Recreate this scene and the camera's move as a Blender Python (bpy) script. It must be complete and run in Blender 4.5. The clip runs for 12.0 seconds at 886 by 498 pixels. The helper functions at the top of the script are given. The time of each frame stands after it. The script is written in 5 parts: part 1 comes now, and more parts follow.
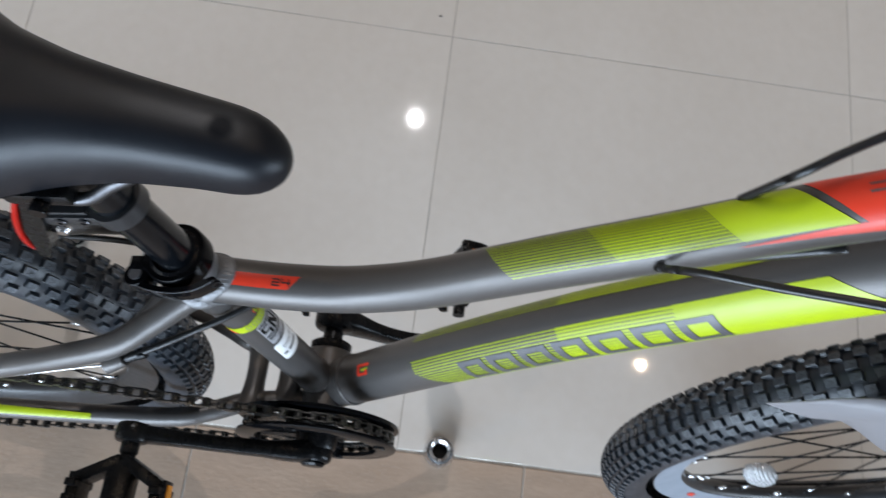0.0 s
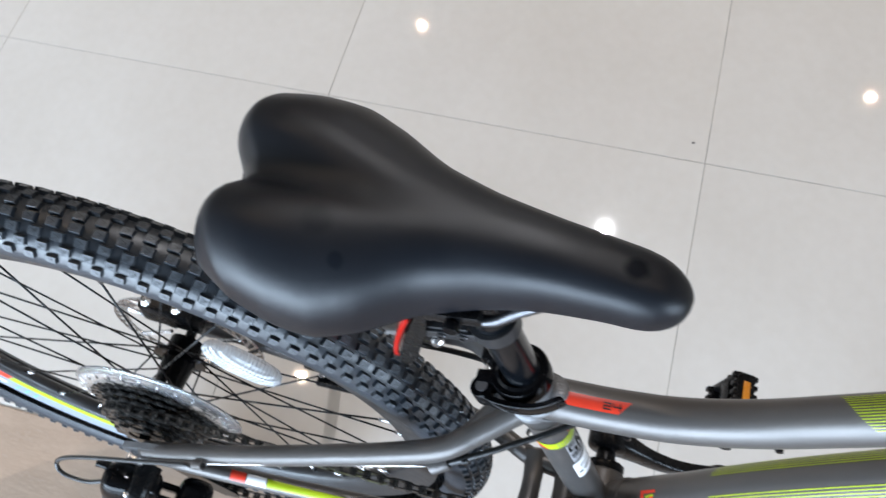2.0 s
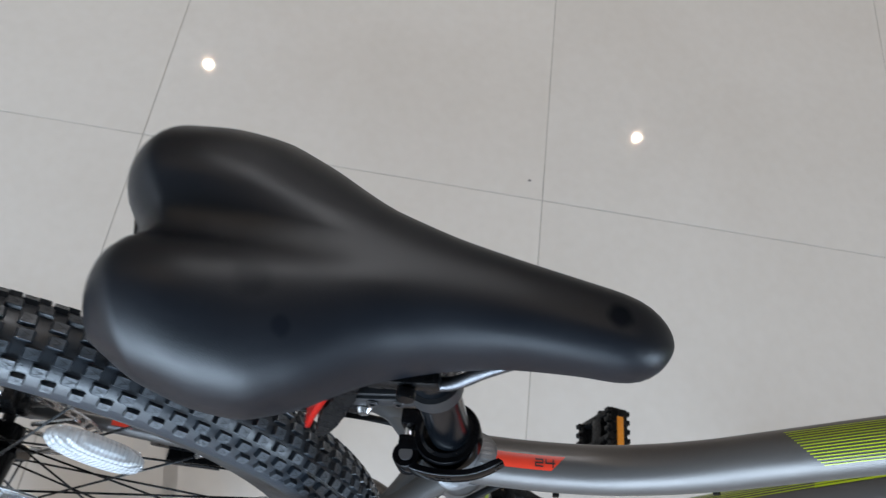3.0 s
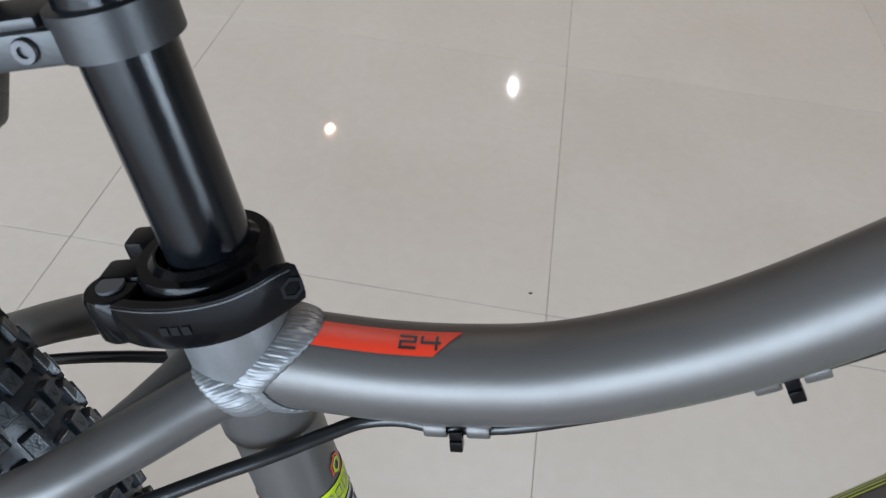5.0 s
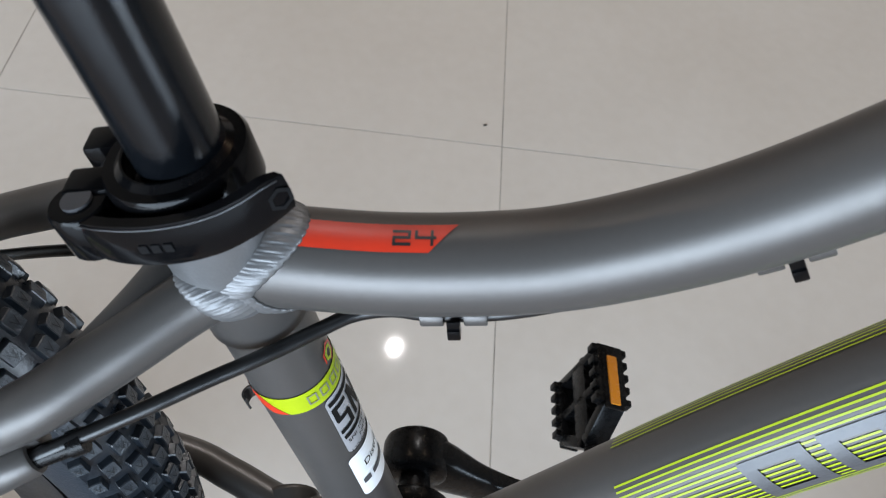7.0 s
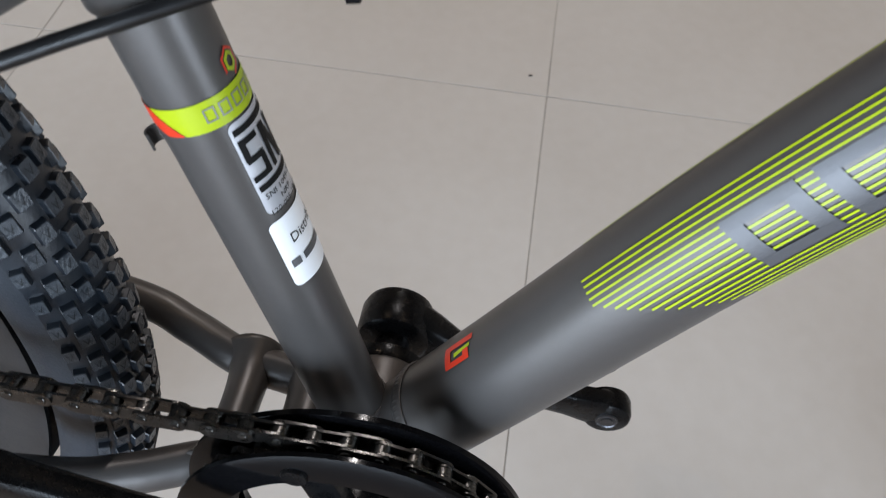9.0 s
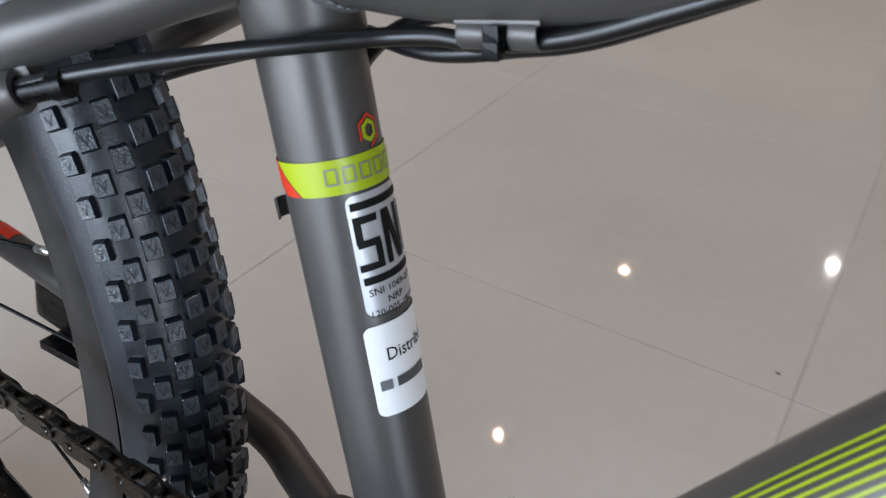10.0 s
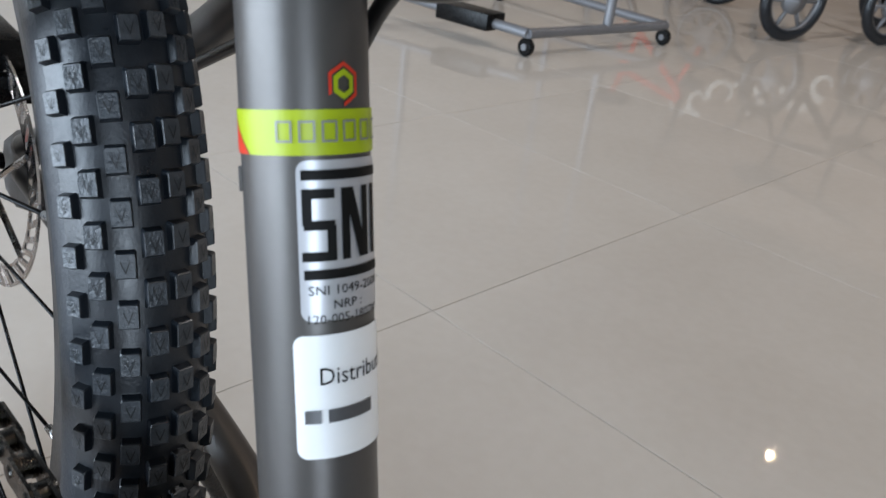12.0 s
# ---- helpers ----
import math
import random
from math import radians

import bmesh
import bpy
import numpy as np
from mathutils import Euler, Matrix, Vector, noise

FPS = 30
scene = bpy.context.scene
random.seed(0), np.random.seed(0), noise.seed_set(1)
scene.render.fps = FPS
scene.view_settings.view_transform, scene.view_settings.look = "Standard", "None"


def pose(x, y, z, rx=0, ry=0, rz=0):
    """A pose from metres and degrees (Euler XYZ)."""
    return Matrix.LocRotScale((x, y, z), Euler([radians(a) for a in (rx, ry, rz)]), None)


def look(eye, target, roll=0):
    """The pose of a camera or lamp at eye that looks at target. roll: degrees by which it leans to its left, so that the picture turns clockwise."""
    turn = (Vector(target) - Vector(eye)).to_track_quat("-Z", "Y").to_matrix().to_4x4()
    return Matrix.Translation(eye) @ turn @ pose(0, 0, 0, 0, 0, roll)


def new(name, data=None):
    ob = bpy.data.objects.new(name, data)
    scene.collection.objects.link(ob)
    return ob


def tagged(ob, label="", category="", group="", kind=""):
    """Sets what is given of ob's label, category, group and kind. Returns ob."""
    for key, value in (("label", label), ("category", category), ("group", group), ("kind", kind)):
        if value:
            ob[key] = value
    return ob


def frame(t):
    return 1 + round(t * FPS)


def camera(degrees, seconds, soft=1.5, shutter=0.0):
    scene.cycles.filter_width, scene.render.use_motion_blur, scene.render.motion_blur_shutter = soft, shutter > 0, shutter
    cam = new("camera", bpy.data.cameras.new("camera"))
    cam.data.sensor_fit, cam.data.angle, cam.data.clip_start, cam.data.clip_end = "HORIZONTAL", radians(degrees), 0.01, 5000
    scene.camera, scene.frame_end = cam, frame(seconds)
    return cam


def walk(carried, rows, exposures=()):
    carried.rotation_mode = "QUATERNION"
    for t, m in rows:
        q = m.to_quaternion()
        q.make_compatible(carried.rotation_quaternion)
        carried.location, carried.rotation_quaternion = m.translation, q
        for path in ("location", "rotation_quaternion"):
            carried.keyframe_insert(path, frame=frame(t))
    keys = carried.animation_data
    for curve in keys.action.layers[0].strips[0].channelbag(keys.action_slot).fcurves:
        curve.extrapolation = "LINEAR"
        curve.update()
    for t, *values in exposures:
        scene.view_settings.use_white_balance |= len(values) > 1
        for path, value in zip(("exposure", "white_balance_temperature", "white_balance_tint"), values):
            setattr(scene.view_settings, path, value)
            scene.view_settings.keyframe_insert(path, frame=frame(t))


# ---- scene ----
cam = camera(56.12, 12.0, soft=1.05, shutter=0.3)
cam.data.dof.use_dof, cam.data.dof.focus_distance, cam.data.dof.aperture_fstop = True, 0.36, 28.0
PATH = [
    (0, (0.4758, -0.0728, 1.0758), (0.5092, 0.2351, 0.1250), 13.81),
    (0.5, (0.4339, -0.0694, 1.0832), (0.3862, 0.2655, 0.1422), 4.21),
    (1, (0.4271, -0.0704, 1.0917), (0.3002, 0.2810, 0.1641), -5.96),
    (1.5, (0.4100, -0.0758, 1.1023), (0.2226, 0.2886, 0.1901), -12.20),
    (2, (0.3635, -0.0905, 1.1110), (0.1808, 0.2928, 0.2056), -11.38),
    (2.5, (0.2679, -0.0907, 1.1048), (0.2224, 0.3507, 0.2087), 3.52),
    (3, (0.2794, -0.0770, 1.0604), (0.3356, 0.3968, 0.1816), 15.14),
    (3.5, (0.3603, -0.0873, 0.9539), (0.4152, 0.4192, 0.0934), 16.76),
    (3.7, (0.3850, -0.0910, 0.9051), (0.3936, 0.4557, 0.0678), 12.75),
    (5.3, (0.4100, -0.1015, 0.7332), (0.3540, 0.6372, 0.0615), 5.82),
    (5.5, (0.4102, -0.1011, 0.7346), (0.3643, 0.6298, 0.0536), 6.24),
    (6, (0.3975, -0.0920, 0.7288), (0.3807, 0.5662, -0.0239), 6.75),
    (6.5, (0.3903, -0.0774, 0.7392), (0.4241, 0.5022, -0.0750), 9.21),
    (6.7, (0.3911, -0.0777, 0.7412), (0.4331, 0.4974, -0.0759), 9.74),
    (8.3, (0.4051, -0.0978, 0.7196), (0.3987, 0.4910, -0.0886), 6.57),
    (8.5, (0.4167, -0.1075, 0.7036), (0.4053, 0.4789, -0.1064), 6.17),
    (9, (0.4540, -0.1284, 0.6480), (0.3926, 0.4764, -0.1460), 3.72),
    (9.5, (0.4681, -0.1433, 0.6191), (0.2457, 0.5930, -0.0199), 4.63),
    (10, (0.4938, -0.1148, 0.5854), (0.0722, 0.6008, 0.0284), 2.24),
    (10.5, (0.5076, -0.0801, 0.5479), (-0.0727, 0.5988, 0.0981), 3.79),
    (11, (0.5111, -0.0797, 0.5438), (-0.0704, 0.6133, 0.1176), 5.66),
    (11.5, (0.5157, -0.0650, 0.5423), (-0.0822, 0.6174, 0.1217), 6.30),
    (12, (0.5123, -0.0588, 0.5344), (-0.1039, 0.5956, 0.0961), 7.30),
]
walk(cam, [(t, look(eye, target, roll)) for t, eye, target, roll in PATH],
     exposures=[(0.0, 0.71, 6750, 15), (0.5, 0.50, 6850, 17), (1.0, 0.60, 6700, 15), (1.5, 1.10, 6650, 14), (2.0, 1.27, 6600, 14), (2.5, 1.14, 6580, 13), (3.0, 0.90, 6550, 13), (3.5, 0.98, 6700, 14),
                (5.5, 0.82, 6820, 14), (6.5, 0.80, 6880, 14), (8.5, 0.66, 6920, 17), (9.0, 0.64, 7010, 17), (9.5, 0.51, 6860, 17), (10.0, 0.42, 7050, 18), (10.5, 0.44, 7060, 16), (12.0, 0.59, 6960, 15)])

# ---------- world, daylight through the shop front ----------
world = bpy.data.worlds.new("world")
scene.world = world
world.use_nodes = True
wn = world.node_tree
sky = wn.nodes.new("ShaderNodeTexSky")
sky.sky_type, sky.sun_disc = "NISHITA", False
sky.sun_elevation, sky.sun_rotation = radians(50), radians(200)
wn.links.new(sky.outputs["Color"], wn.nodes["Background"].inputs["Color"])
wn.nodes["Background"].inputs["Strength"].default_value = 0.1

ROOM_X0, ROOM_X1, ROOM_Y0, ROOM_Y1, ROOM_Z = -4.2, 5.0, -3.4, 14.0, 3.9


def area_lamp(name, m, size, size_y, watts, colour, shape="RECTANGLE"):
    data = bpy.data.lights.new(name, "AREA")
    data.shape, data.size, data.energy, data.color = shape, size, watts, colour
    if shape == "RECTANGLE":
        data.size_y = size_y
    ob = new(name, data)
    ob.matrix_world = m
    return ob


# sky light standing in the wide shop-front opening
area_lamp("daylight", pose(-1.4, ROOM_Y0 + 0.02, 0.95, 90, 0, 0), 5.2, 1.7, 262, (0.60, 0.80, 1.0))
area_lamp("daylight", pose(ROOM_X1 - 0.02, -2.50, 0.95, 90, 0, 90), 1.2, 1.7, 95, (0.62, 0.81, 1.0))


# ---------- materials ----------
def material(name, colour, rough=0.5, metal=0.0, second=None, grain=60.0, amount=0.5, rough_var=0.08, bump=0.0,
             bump_scale=400.0, coat=0.0, spec=0.5, fine=None, random_tint=0.0, stretch=None):
    """A surface with two scales of variation: patches of a second colour, fine grain, and relief."""
    m = bpy.data.materials.new(name)
    m.use_nodes = True
    t = m.node_tree
    n, l = t.nodes, t.links
    p = n["Principled BSDF"]
    p.inputs["Metallic"].default_value = metal
    p.inputs["Specular IOR Level"].default_value = spec
    p.inputs["Coat Weight"].default_value = coat
    p.inputs["Coat Roughness"].default_value = 0.08
    co = n.new("ShaderNodeTexCoord")
    big = n.new("ShaderNodeTexNoise")
    big.inputs["Scale"].default_value, big.inputs["Detail"].default_value = grain, 6
    small = n.new("ShaderNodeTexNoise")
    small.inputs["Scale"].default_value, small.inputs["Detail"].default_value = fine or grain * 12, 3
    where = co.outputs["Object"]
    if stretch:
        mapping = n.new("ShaderNodeMapping")
        mapping.inputs["Scale"].default_value = stretch
        l.new(where, mapping.inputs["Vector"])
        where = mapping.outputs["Vector"]
    for k in (big, small):
        l.new(where, k.inputs["Vector"])
    mixn = n.new("ShaderNodeMath")
    mixn.operation = "MULTIPLY_ADD"
    mixn.inputs[1].default_value, mixn.inputs[2].default_value = 0.35, 0.0
    l.new(small.outputs["Fac"], mixn.inputs[0])
    add = n.new("ShaderNodeMath")
    add.operation = "MULTIPLY_ADD"
    add.inputs[1].default_value = 0.65
    l.new(big.outputs["Fac"], add.inputs[0])
    l.new(mixn.outputs[0], add.inputs[2])
    ramp = n.new("ShaderNodeMapRange")
    ramp.inputs["From Min"].default_value, ramp.inputs["From Max"].default_value = 0.35, 0.65
    ramp.inputs["To Max"].default_value = amount
    l.new(add.outputs[0], ramp.inputs["Value"])
    mix = n.new("ShaderNodeMix")
    mix.data_type = "RGBA"
    mix.inputs["A"].default_value = (*colour, 1)
    mix.inputs["B"].default_value = (*(second or [c * 0.75 for c in colour]), 1)
    l.new(ramp.outputs[0], mix.inputs["Factor"])
    out = mix.outputs["Result"]
    if random_tint:
        info = n.new("ShaderNodeObjectInfo")
        hs = n.new("ShaderNodeHueSaturation")
        r = n.new("ShaderNodeMapRange")
        r.inputs["To Min"].default_value, r.inputs["To Max"].default_value = 1 - random_tint, 1 + random_tint
        l.new(info.outputs["Random"], r.inputs["Value"])
        l.new(r.outputs[0], hs.inputs["Value"])
        l.new(out, hs.inputs["Color"])
        out = hs.outputs["Color"]
    l.new(out, p.inputs["Base Color"])
    rr = n.new("ShaderNodeMapRange")
    rr.inputs["From Min"].default_value, rr.inputs["From Max"].default_value = 0.3, 0.7
    rr.inputs["To Min"].default_value, rr.inputs["To Max"].default_value = max(rough - rough_var, 0.02), rough + rough_var
    l.new(add.outputs[0], rr.inputs["Value"])
    l.new(rr.outputs[0], p.inputs["Roughness"])
    if bump:
        tex = n.new("ShaderNodeTexNoise")
        tex.inputs["Scale"].default_value, tex.inputs["Detail"].default_value = bump_scale, 4
        l.new(where, tex.inputs["Vector"])
        b = n.new("ShaderNodeBump")
        b.inputs["Strength"].default_value, b.inputs["Distance"].default_value = bump, 0.001
        l.new(tex.outputs["Fac"], b.inputs["Height"])
        l.new(b.outputs["Normal"], p.inputs["Normal"])
    return m


GREY = material("grey_metallic_paint", (0.092, 0.085, 0.081), 0.36, 0.44, (0.083, 0.077, 0.073), 40, 0.6, 0.04, 0.06, 3500, 0.0, 0.42)
# frame grey made lighter: light on welds and collar put into the colour
GREY_LIGHT = material("lit_grey_paint", (0.155, 0.155, 0.158), 0.42, 0.45, (0.13, 0.13, 0.132), 90, 0.6, 0.06, 0.12, 900)
LIME = material("lime_decal", (0.35, 0.44, 0.005), 0.38, 0, (0.32, 0.41, 0.005), 80, 0.5, 0.05)
RED = material("red_decal", (0.62, 0.035, 0.012), 0.38, 0, (0.55, 0.03, 0.01), 80, 0.5, 0.05)
DECAL_GREY = material("dark_grey_decal", (0.088, 0.088, 0.093), 0.40, 0.28, (0.076, 0.076, 0.081), 80, 0.5, 0.05)
BAND_GREY = material("mid_grey_decal", (0.22, 0.23, 0.20), 0.4, 0.2, (0.19, 0.2, 0.18), 80, 0.5, 0.05)
BLACK_GLOSS = material("black_anodised", (0.003, 0.003, 0.0035), 0.13, 0.0, (0.004, 0.004, 0.0045), 120, 0.5, 0.05, 0.02, 900, 0.0, 0.12)
BLACK_SATIN = material("black_plastic", (0.003, 0.003, 0.0033), 0.28, 0, (0.006, 0.006, 0.0065), 150, 0.6, 0.08, 0.08, 900, 0.0, 0.16)
POST = material("greasy_black_post", (0.002, 0.0025, 0.0033), 0.15, 0.0, (0.004, 0.005, 0.0065), 70, 0.9, 0.12, 0.07, 3500, 0.0, 0.32, 1300, 0.0, (1, 1, 0.4))
BAND_PLASTIC = material("satin_dark_plastic", (0.013, 0.0135, 0.015), 0.40, 0, (0.009, 0.0095, 0.011), 120, 0.6, 0.06, 0.08, 900)
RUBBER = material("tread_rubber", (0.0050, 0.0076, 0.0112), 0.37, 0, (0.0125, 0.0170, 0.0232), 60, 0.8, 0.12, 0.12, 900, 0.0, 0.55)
SIDEWALL = material("dusty_sidewall_rubber", (0.017, 0.022, 0.029), 0.44, 0, (0.010, 0.0130, 0.018), 50, 0.7, 0.08, 0.2, 800)
VINYL = material("black_saddle_vinyl", (0.0018, 0.0030, 0.0056), 0.40, 0, (0.0026, 0.0041, 0.0074), 30, 0.6, 0.06, 0.12, 1600, 0.0, 0.33)


def finger_marks(mat, spots):
    """Dull greasy spots of uneven outline that take the sheen off the vinyl."""
    t = mat.node_tree
    n, l = t.nodes, t.links
    co = n.new("ShaderNodeTexCoord")
    wob = n.new("ShaderNodeTexNoise")
    wob.inputs["Scale"].default_value, wob.inputs["Detail"].default_value = 70.0, 3
    l.new(co.outputs["Object"], wob.inputs["Vector"])
    last = None
    for x, y, r, depth in spots:
        flat = n.new("ShaderNodeVectorMath")
        flat.operation = "MULTIPLY_ADD"
        flat.inputs[1].default_value, flat.inputs[2].default_value = (1, 1, 0), (-x, -y, 0)
        l.new(co.outputs["Object"], flat.inputs[0])
        size = n.new("ShaderNodeVectorMath")
        size.operation = "LENGTH"
        l.new(flat.outputs["Vector"], size.inputs[0])
        rough_edge = n.new("ShaderNodeMath")
        rough_edge.operation = "MULTIPLY_ADD"
        rough_edge.inputs[1].default_value = r * 1.1
        l.new(wob.outputs["Fac"], rough_edge.inputs[0])
        l.new(size.outputs["Value"], rough_edge.inputs[2])
        fade = n.new("ShaderNodeMapRange")
        fade.inputs["From Min"].default_value, fade.inputs["From Max"].default_value = r * 1.15, r * 1.7
        fade.inputs["To Min"].default_value, fade.inputs["To Max"].default_value = 1 - depth, 1.0
        l.new(rough_edge.outputs[0], fade.inputs["Value"])
        if last is None:
            last = fade.outputs[0]
        else:
            mul = n.new("ShaderNodeMath")
            mul.operation = "MULTIPLY"
            l.new(last, mul.inputs[0])
            l.new(fade.outputs[0], mul.inputs[1])
            last = mul.outputs[0]
    keep = n.new("ShaderNodeMath")
    keep.operation = "MULTIPLY"
    keep.inputs[1].default_value = n["Principled BSDF"].inputs["Specular IOR Level"].default_value
    l.new(last, keep.inputs[0])
    l.new(keep.outputs[0], n["Principled BSDF"].inputs["Specular IOR Level"])


finger_marks(VINYL, ((0.2469, -0.0162, 0.0085, 0.3), (0.2612, -0.032, 0.0042, 0.45), (0.4063, 0.0, 0.0065, 0.8)))
STEEL = material("bright_steel", (0.62, 0.62, 0.63), 0.25, 1.0, (0.5, 0.5, 0.51), 100, 0.6, 0.08, 0.05, 900)
DARK_STEEL = material("dark_chromed_steel", (0.10, 0.10, 0.105), 0.34, 0.9, (0.07, 0.07, 0.075), 120, 0.7, 0.08, 0.05, 900)
CHAIN = material("oiled_chain_steel", (0.13, 0.125, 0.118), 0.3, 1.0, (0.055, 0.052, 0.049), 200, 0.8, 0.1, 0.1, 1500)
SPROCKET = material("blackened_sprocket_steel", (0.018, 0.018, 0.018), 0.24, 0.6, (0.075, 0.072, 0.068), 200, 0.7, 0.1, 0.1, 900)
WHITE = material("white_sticker_paper", (0.8, 0.8, 0.8), 0.4, 0, (0.75, 0.75, 0.755), 60, 0.5, 0.05)
SILVER = material("silver_sticker_foil", (0.47, 0.47, 0.49), 0.34, 0.35, (0.43, 0.43, 0.45), 120, 0.6, 0.03, 0.0, 700)
INK = material("black_ink", (0.006, 0.006, 0.006), 0.5, 0, (0.010, 0.010, 0.010), 120, 0.5, 0.05, 0.0, 400, 0.0, 0.12)
HOSE = material("black_cable_housing", (0.004, 0.004, 0.0045), 0.34, 0, (0.007, 0.007, 0.0075), 120, 0.6, 0.06, 0.05, 900)
AMBER = material("amber_reflector", (0.72, 0.26, 0.02), 0.25, 0, (0.6, 0.18, 0.01), 300, 0.6, 0.08, 0.3, 1500)
RED_LENS = material("red_reflector_lens", (0.36, 0.008, 0.004), 0.2, 0, (0.25, 0.005, 0.003), 300, 0.6, 0.06, 0.3, 1400, 0.0, 0.25)
def ribbed(mat, scale):
    """Square prisms pressed into a reflector lens."""
    n, l = mat.node_tree.nodes, mat.node_tree.links
    co = n.new("ShaderNodeTexCoord")
    total = None
    for axis in ("X", "Z"):
        w = n.new("ShaderNodeTexWave")
        w.bands_direction = axis
        w.inputs["Scale"].default_value = scale
        l.new(co.outputs["Object"], w.inputs["Vector"])
        if total is None:
            total = w.outputs["Fac"]
        else:
            add = n.new("ShaderNodeMath")
            l.new(total, add.inputs[0])
            l.new(w.outputs["Fac"], add.inputs[1])
            total = add.outputs[0]
    b = n.new("ShaderNodeBump")
    b.inputs["Strength"].default_value, b.inputs["Distance"].default_value = 0.8, 0.0012
    l.new(total, b.inputs["Height"])
    l.new(b.outputs["Normal"], n["Principled BSDF"].inputs["Normal"])
    n["Principled BSDF"].inputs["Transmission Weight"].default_value = 0.45
    return mat


CLEAR_LENS = material("clear_reflector_lens", (0.78, 0.79, 0.80), 0.14, 0, (0.7, 0.71, 0.72), 350, 0.5, 0.05)
ribbed(CLEAR_LENS, 90.0)
FLOOR_TILE = material("polished_cream_tile", (0.66, 0.61, 0.555), 0.028, 0, (0.595, 0.54, 0.48), 4, 0.7, 0.006, 0.0, 40, 0.0, 0.5, 60, 0.02)
GROUT = material("grey_grout", (0.47, 0.43, 0.38), 0.8, 0, (0.20, 0.18, 0.155), 9, 0.9, 0.05)
BROWN_TILE = material("brown_grained_tile", (0.46, 0.335, 0.25), 0.24, 0, (0.37, 0.265, 0.195), 14, 0.8, 0.08, 0.25, 90, 0, 0.5, 110, 0.05, (1.0, 3.2, 1.0))
WALL = material("beige_wall_paint", (0.60, 0.555, 0.505), 0.7, 0, (0.56, 0.515, 0.465), 3, 0.6, 0.06, 0.1, 120)
DARK_WALL = material("dark_shopfront_paint", (0.10, 0.098, 0.095), 0.6, 0, (0.085, 0.083, 0.08), 3, 0.6, 0.06, 0.1, 120)
CEILING = material("grey_ceiling_paint", (0.11, 0.106, 0.10), 0.8, 0, (0.095, 0.092, 0.088), 3, 0.6, 0.05)
WHITE_WALL = material("white_wall_paint", (0.8, 0.78, 0.75), 0.7, 0, (0.76, 0.74, 0.71), 3, 0.6, 0.06, 0.1, 120)
MURAL = material("brown_mural_panel", (0.20, 0.135, 0.095), 0.6, 0, (0.28, 0.2, 0.15), 2.5, 0.8, 0.06)
PALE = material("pale_swirl_paint", (0.8, 0.78, 0.73), 0.6, 0, (0.7, 0.68, 0.63), 8, 0.6, 0.05)


def clear_plastic():
    m = bpy.data.materials.new("clear_plastic")
    m.use_nodes = True
    p = m.node_tree.nodes["Principled BSDF"]
    p.inputs["Base Color"].default_value = (0.93, 0.94, 0.95, 1)
    p.inputs["Transmission Weight"].default_value = 0.96
    p.inputs["Roughness"].default_value = 0.04
    p.inputs["IOR"].default_value = 1.42
    return m


CLEAR = clear_plastic()


def film():
    m = bpy.data.materials.new("foam_wrapping_sheet")
    m.use_nodes = True
    p = m.node_tree.nodes["Principled BSDF"]
    p.inputs["Base Color"].default_value = (0.25, 0.24, 0.25, 1)
    p.inputs["Transmission Weight"].default_value = 0.3
    p.inputs["Roughness"].default_value = 0.5
    return m


WRAP = film()


# ---------- mesh helpers ----------
def mesh_of(name, verts, faces, smooth=True):
    me = bpy.data.meshes.new(name)
    me.from_pydata([tuple(v) for v in verts], [], faces)
    me.validate()
    if smooth:
        me.polygons.foreach_set("use_smooth", [True] * len(me.polygons))
    me.update()
    return me


def part(name, me, mat, parent=None, label="", m=None):
    """Links a mesh (or bmesh) as one object under a thing or part."""
    if isinstance(me, bmesh.types.BMesh):
        bm, me = me, bpy.data.meshes.new(name)
        bm.to_mesh(me)
        bm.free()
    if not me.materials:
        me.materials.append(mat)
    ob = new(name, me)
    if parent:
        ob.parent = parent
    if m is not None:
        ob.matrix_basis = m
    if label:
        ob["label"] = label
    return ob


def spline(points, steps):
    """Catmull-Rom through the points; each point may carry extra numbers after x, y, z."""
    p = np.array(points, float)
    p = np.vstack([2 * p[0] - p[1], p, 2 * p[-1] - p[-2]])
    out = []
    for i in range(1, len(p) - 2):
        for k in range(steps):
            t = k / steps
            a, b, c, d = p[i - 1:i + 3]
            out.append(0.5 * (2 * b + (c - a) * t + (2 * a - 5 * b + 4 * c - d) * t * t + (3 * b - 3 * c + d - a) * t ** 3))
    out.append(p[-2])
    return np.array(out)


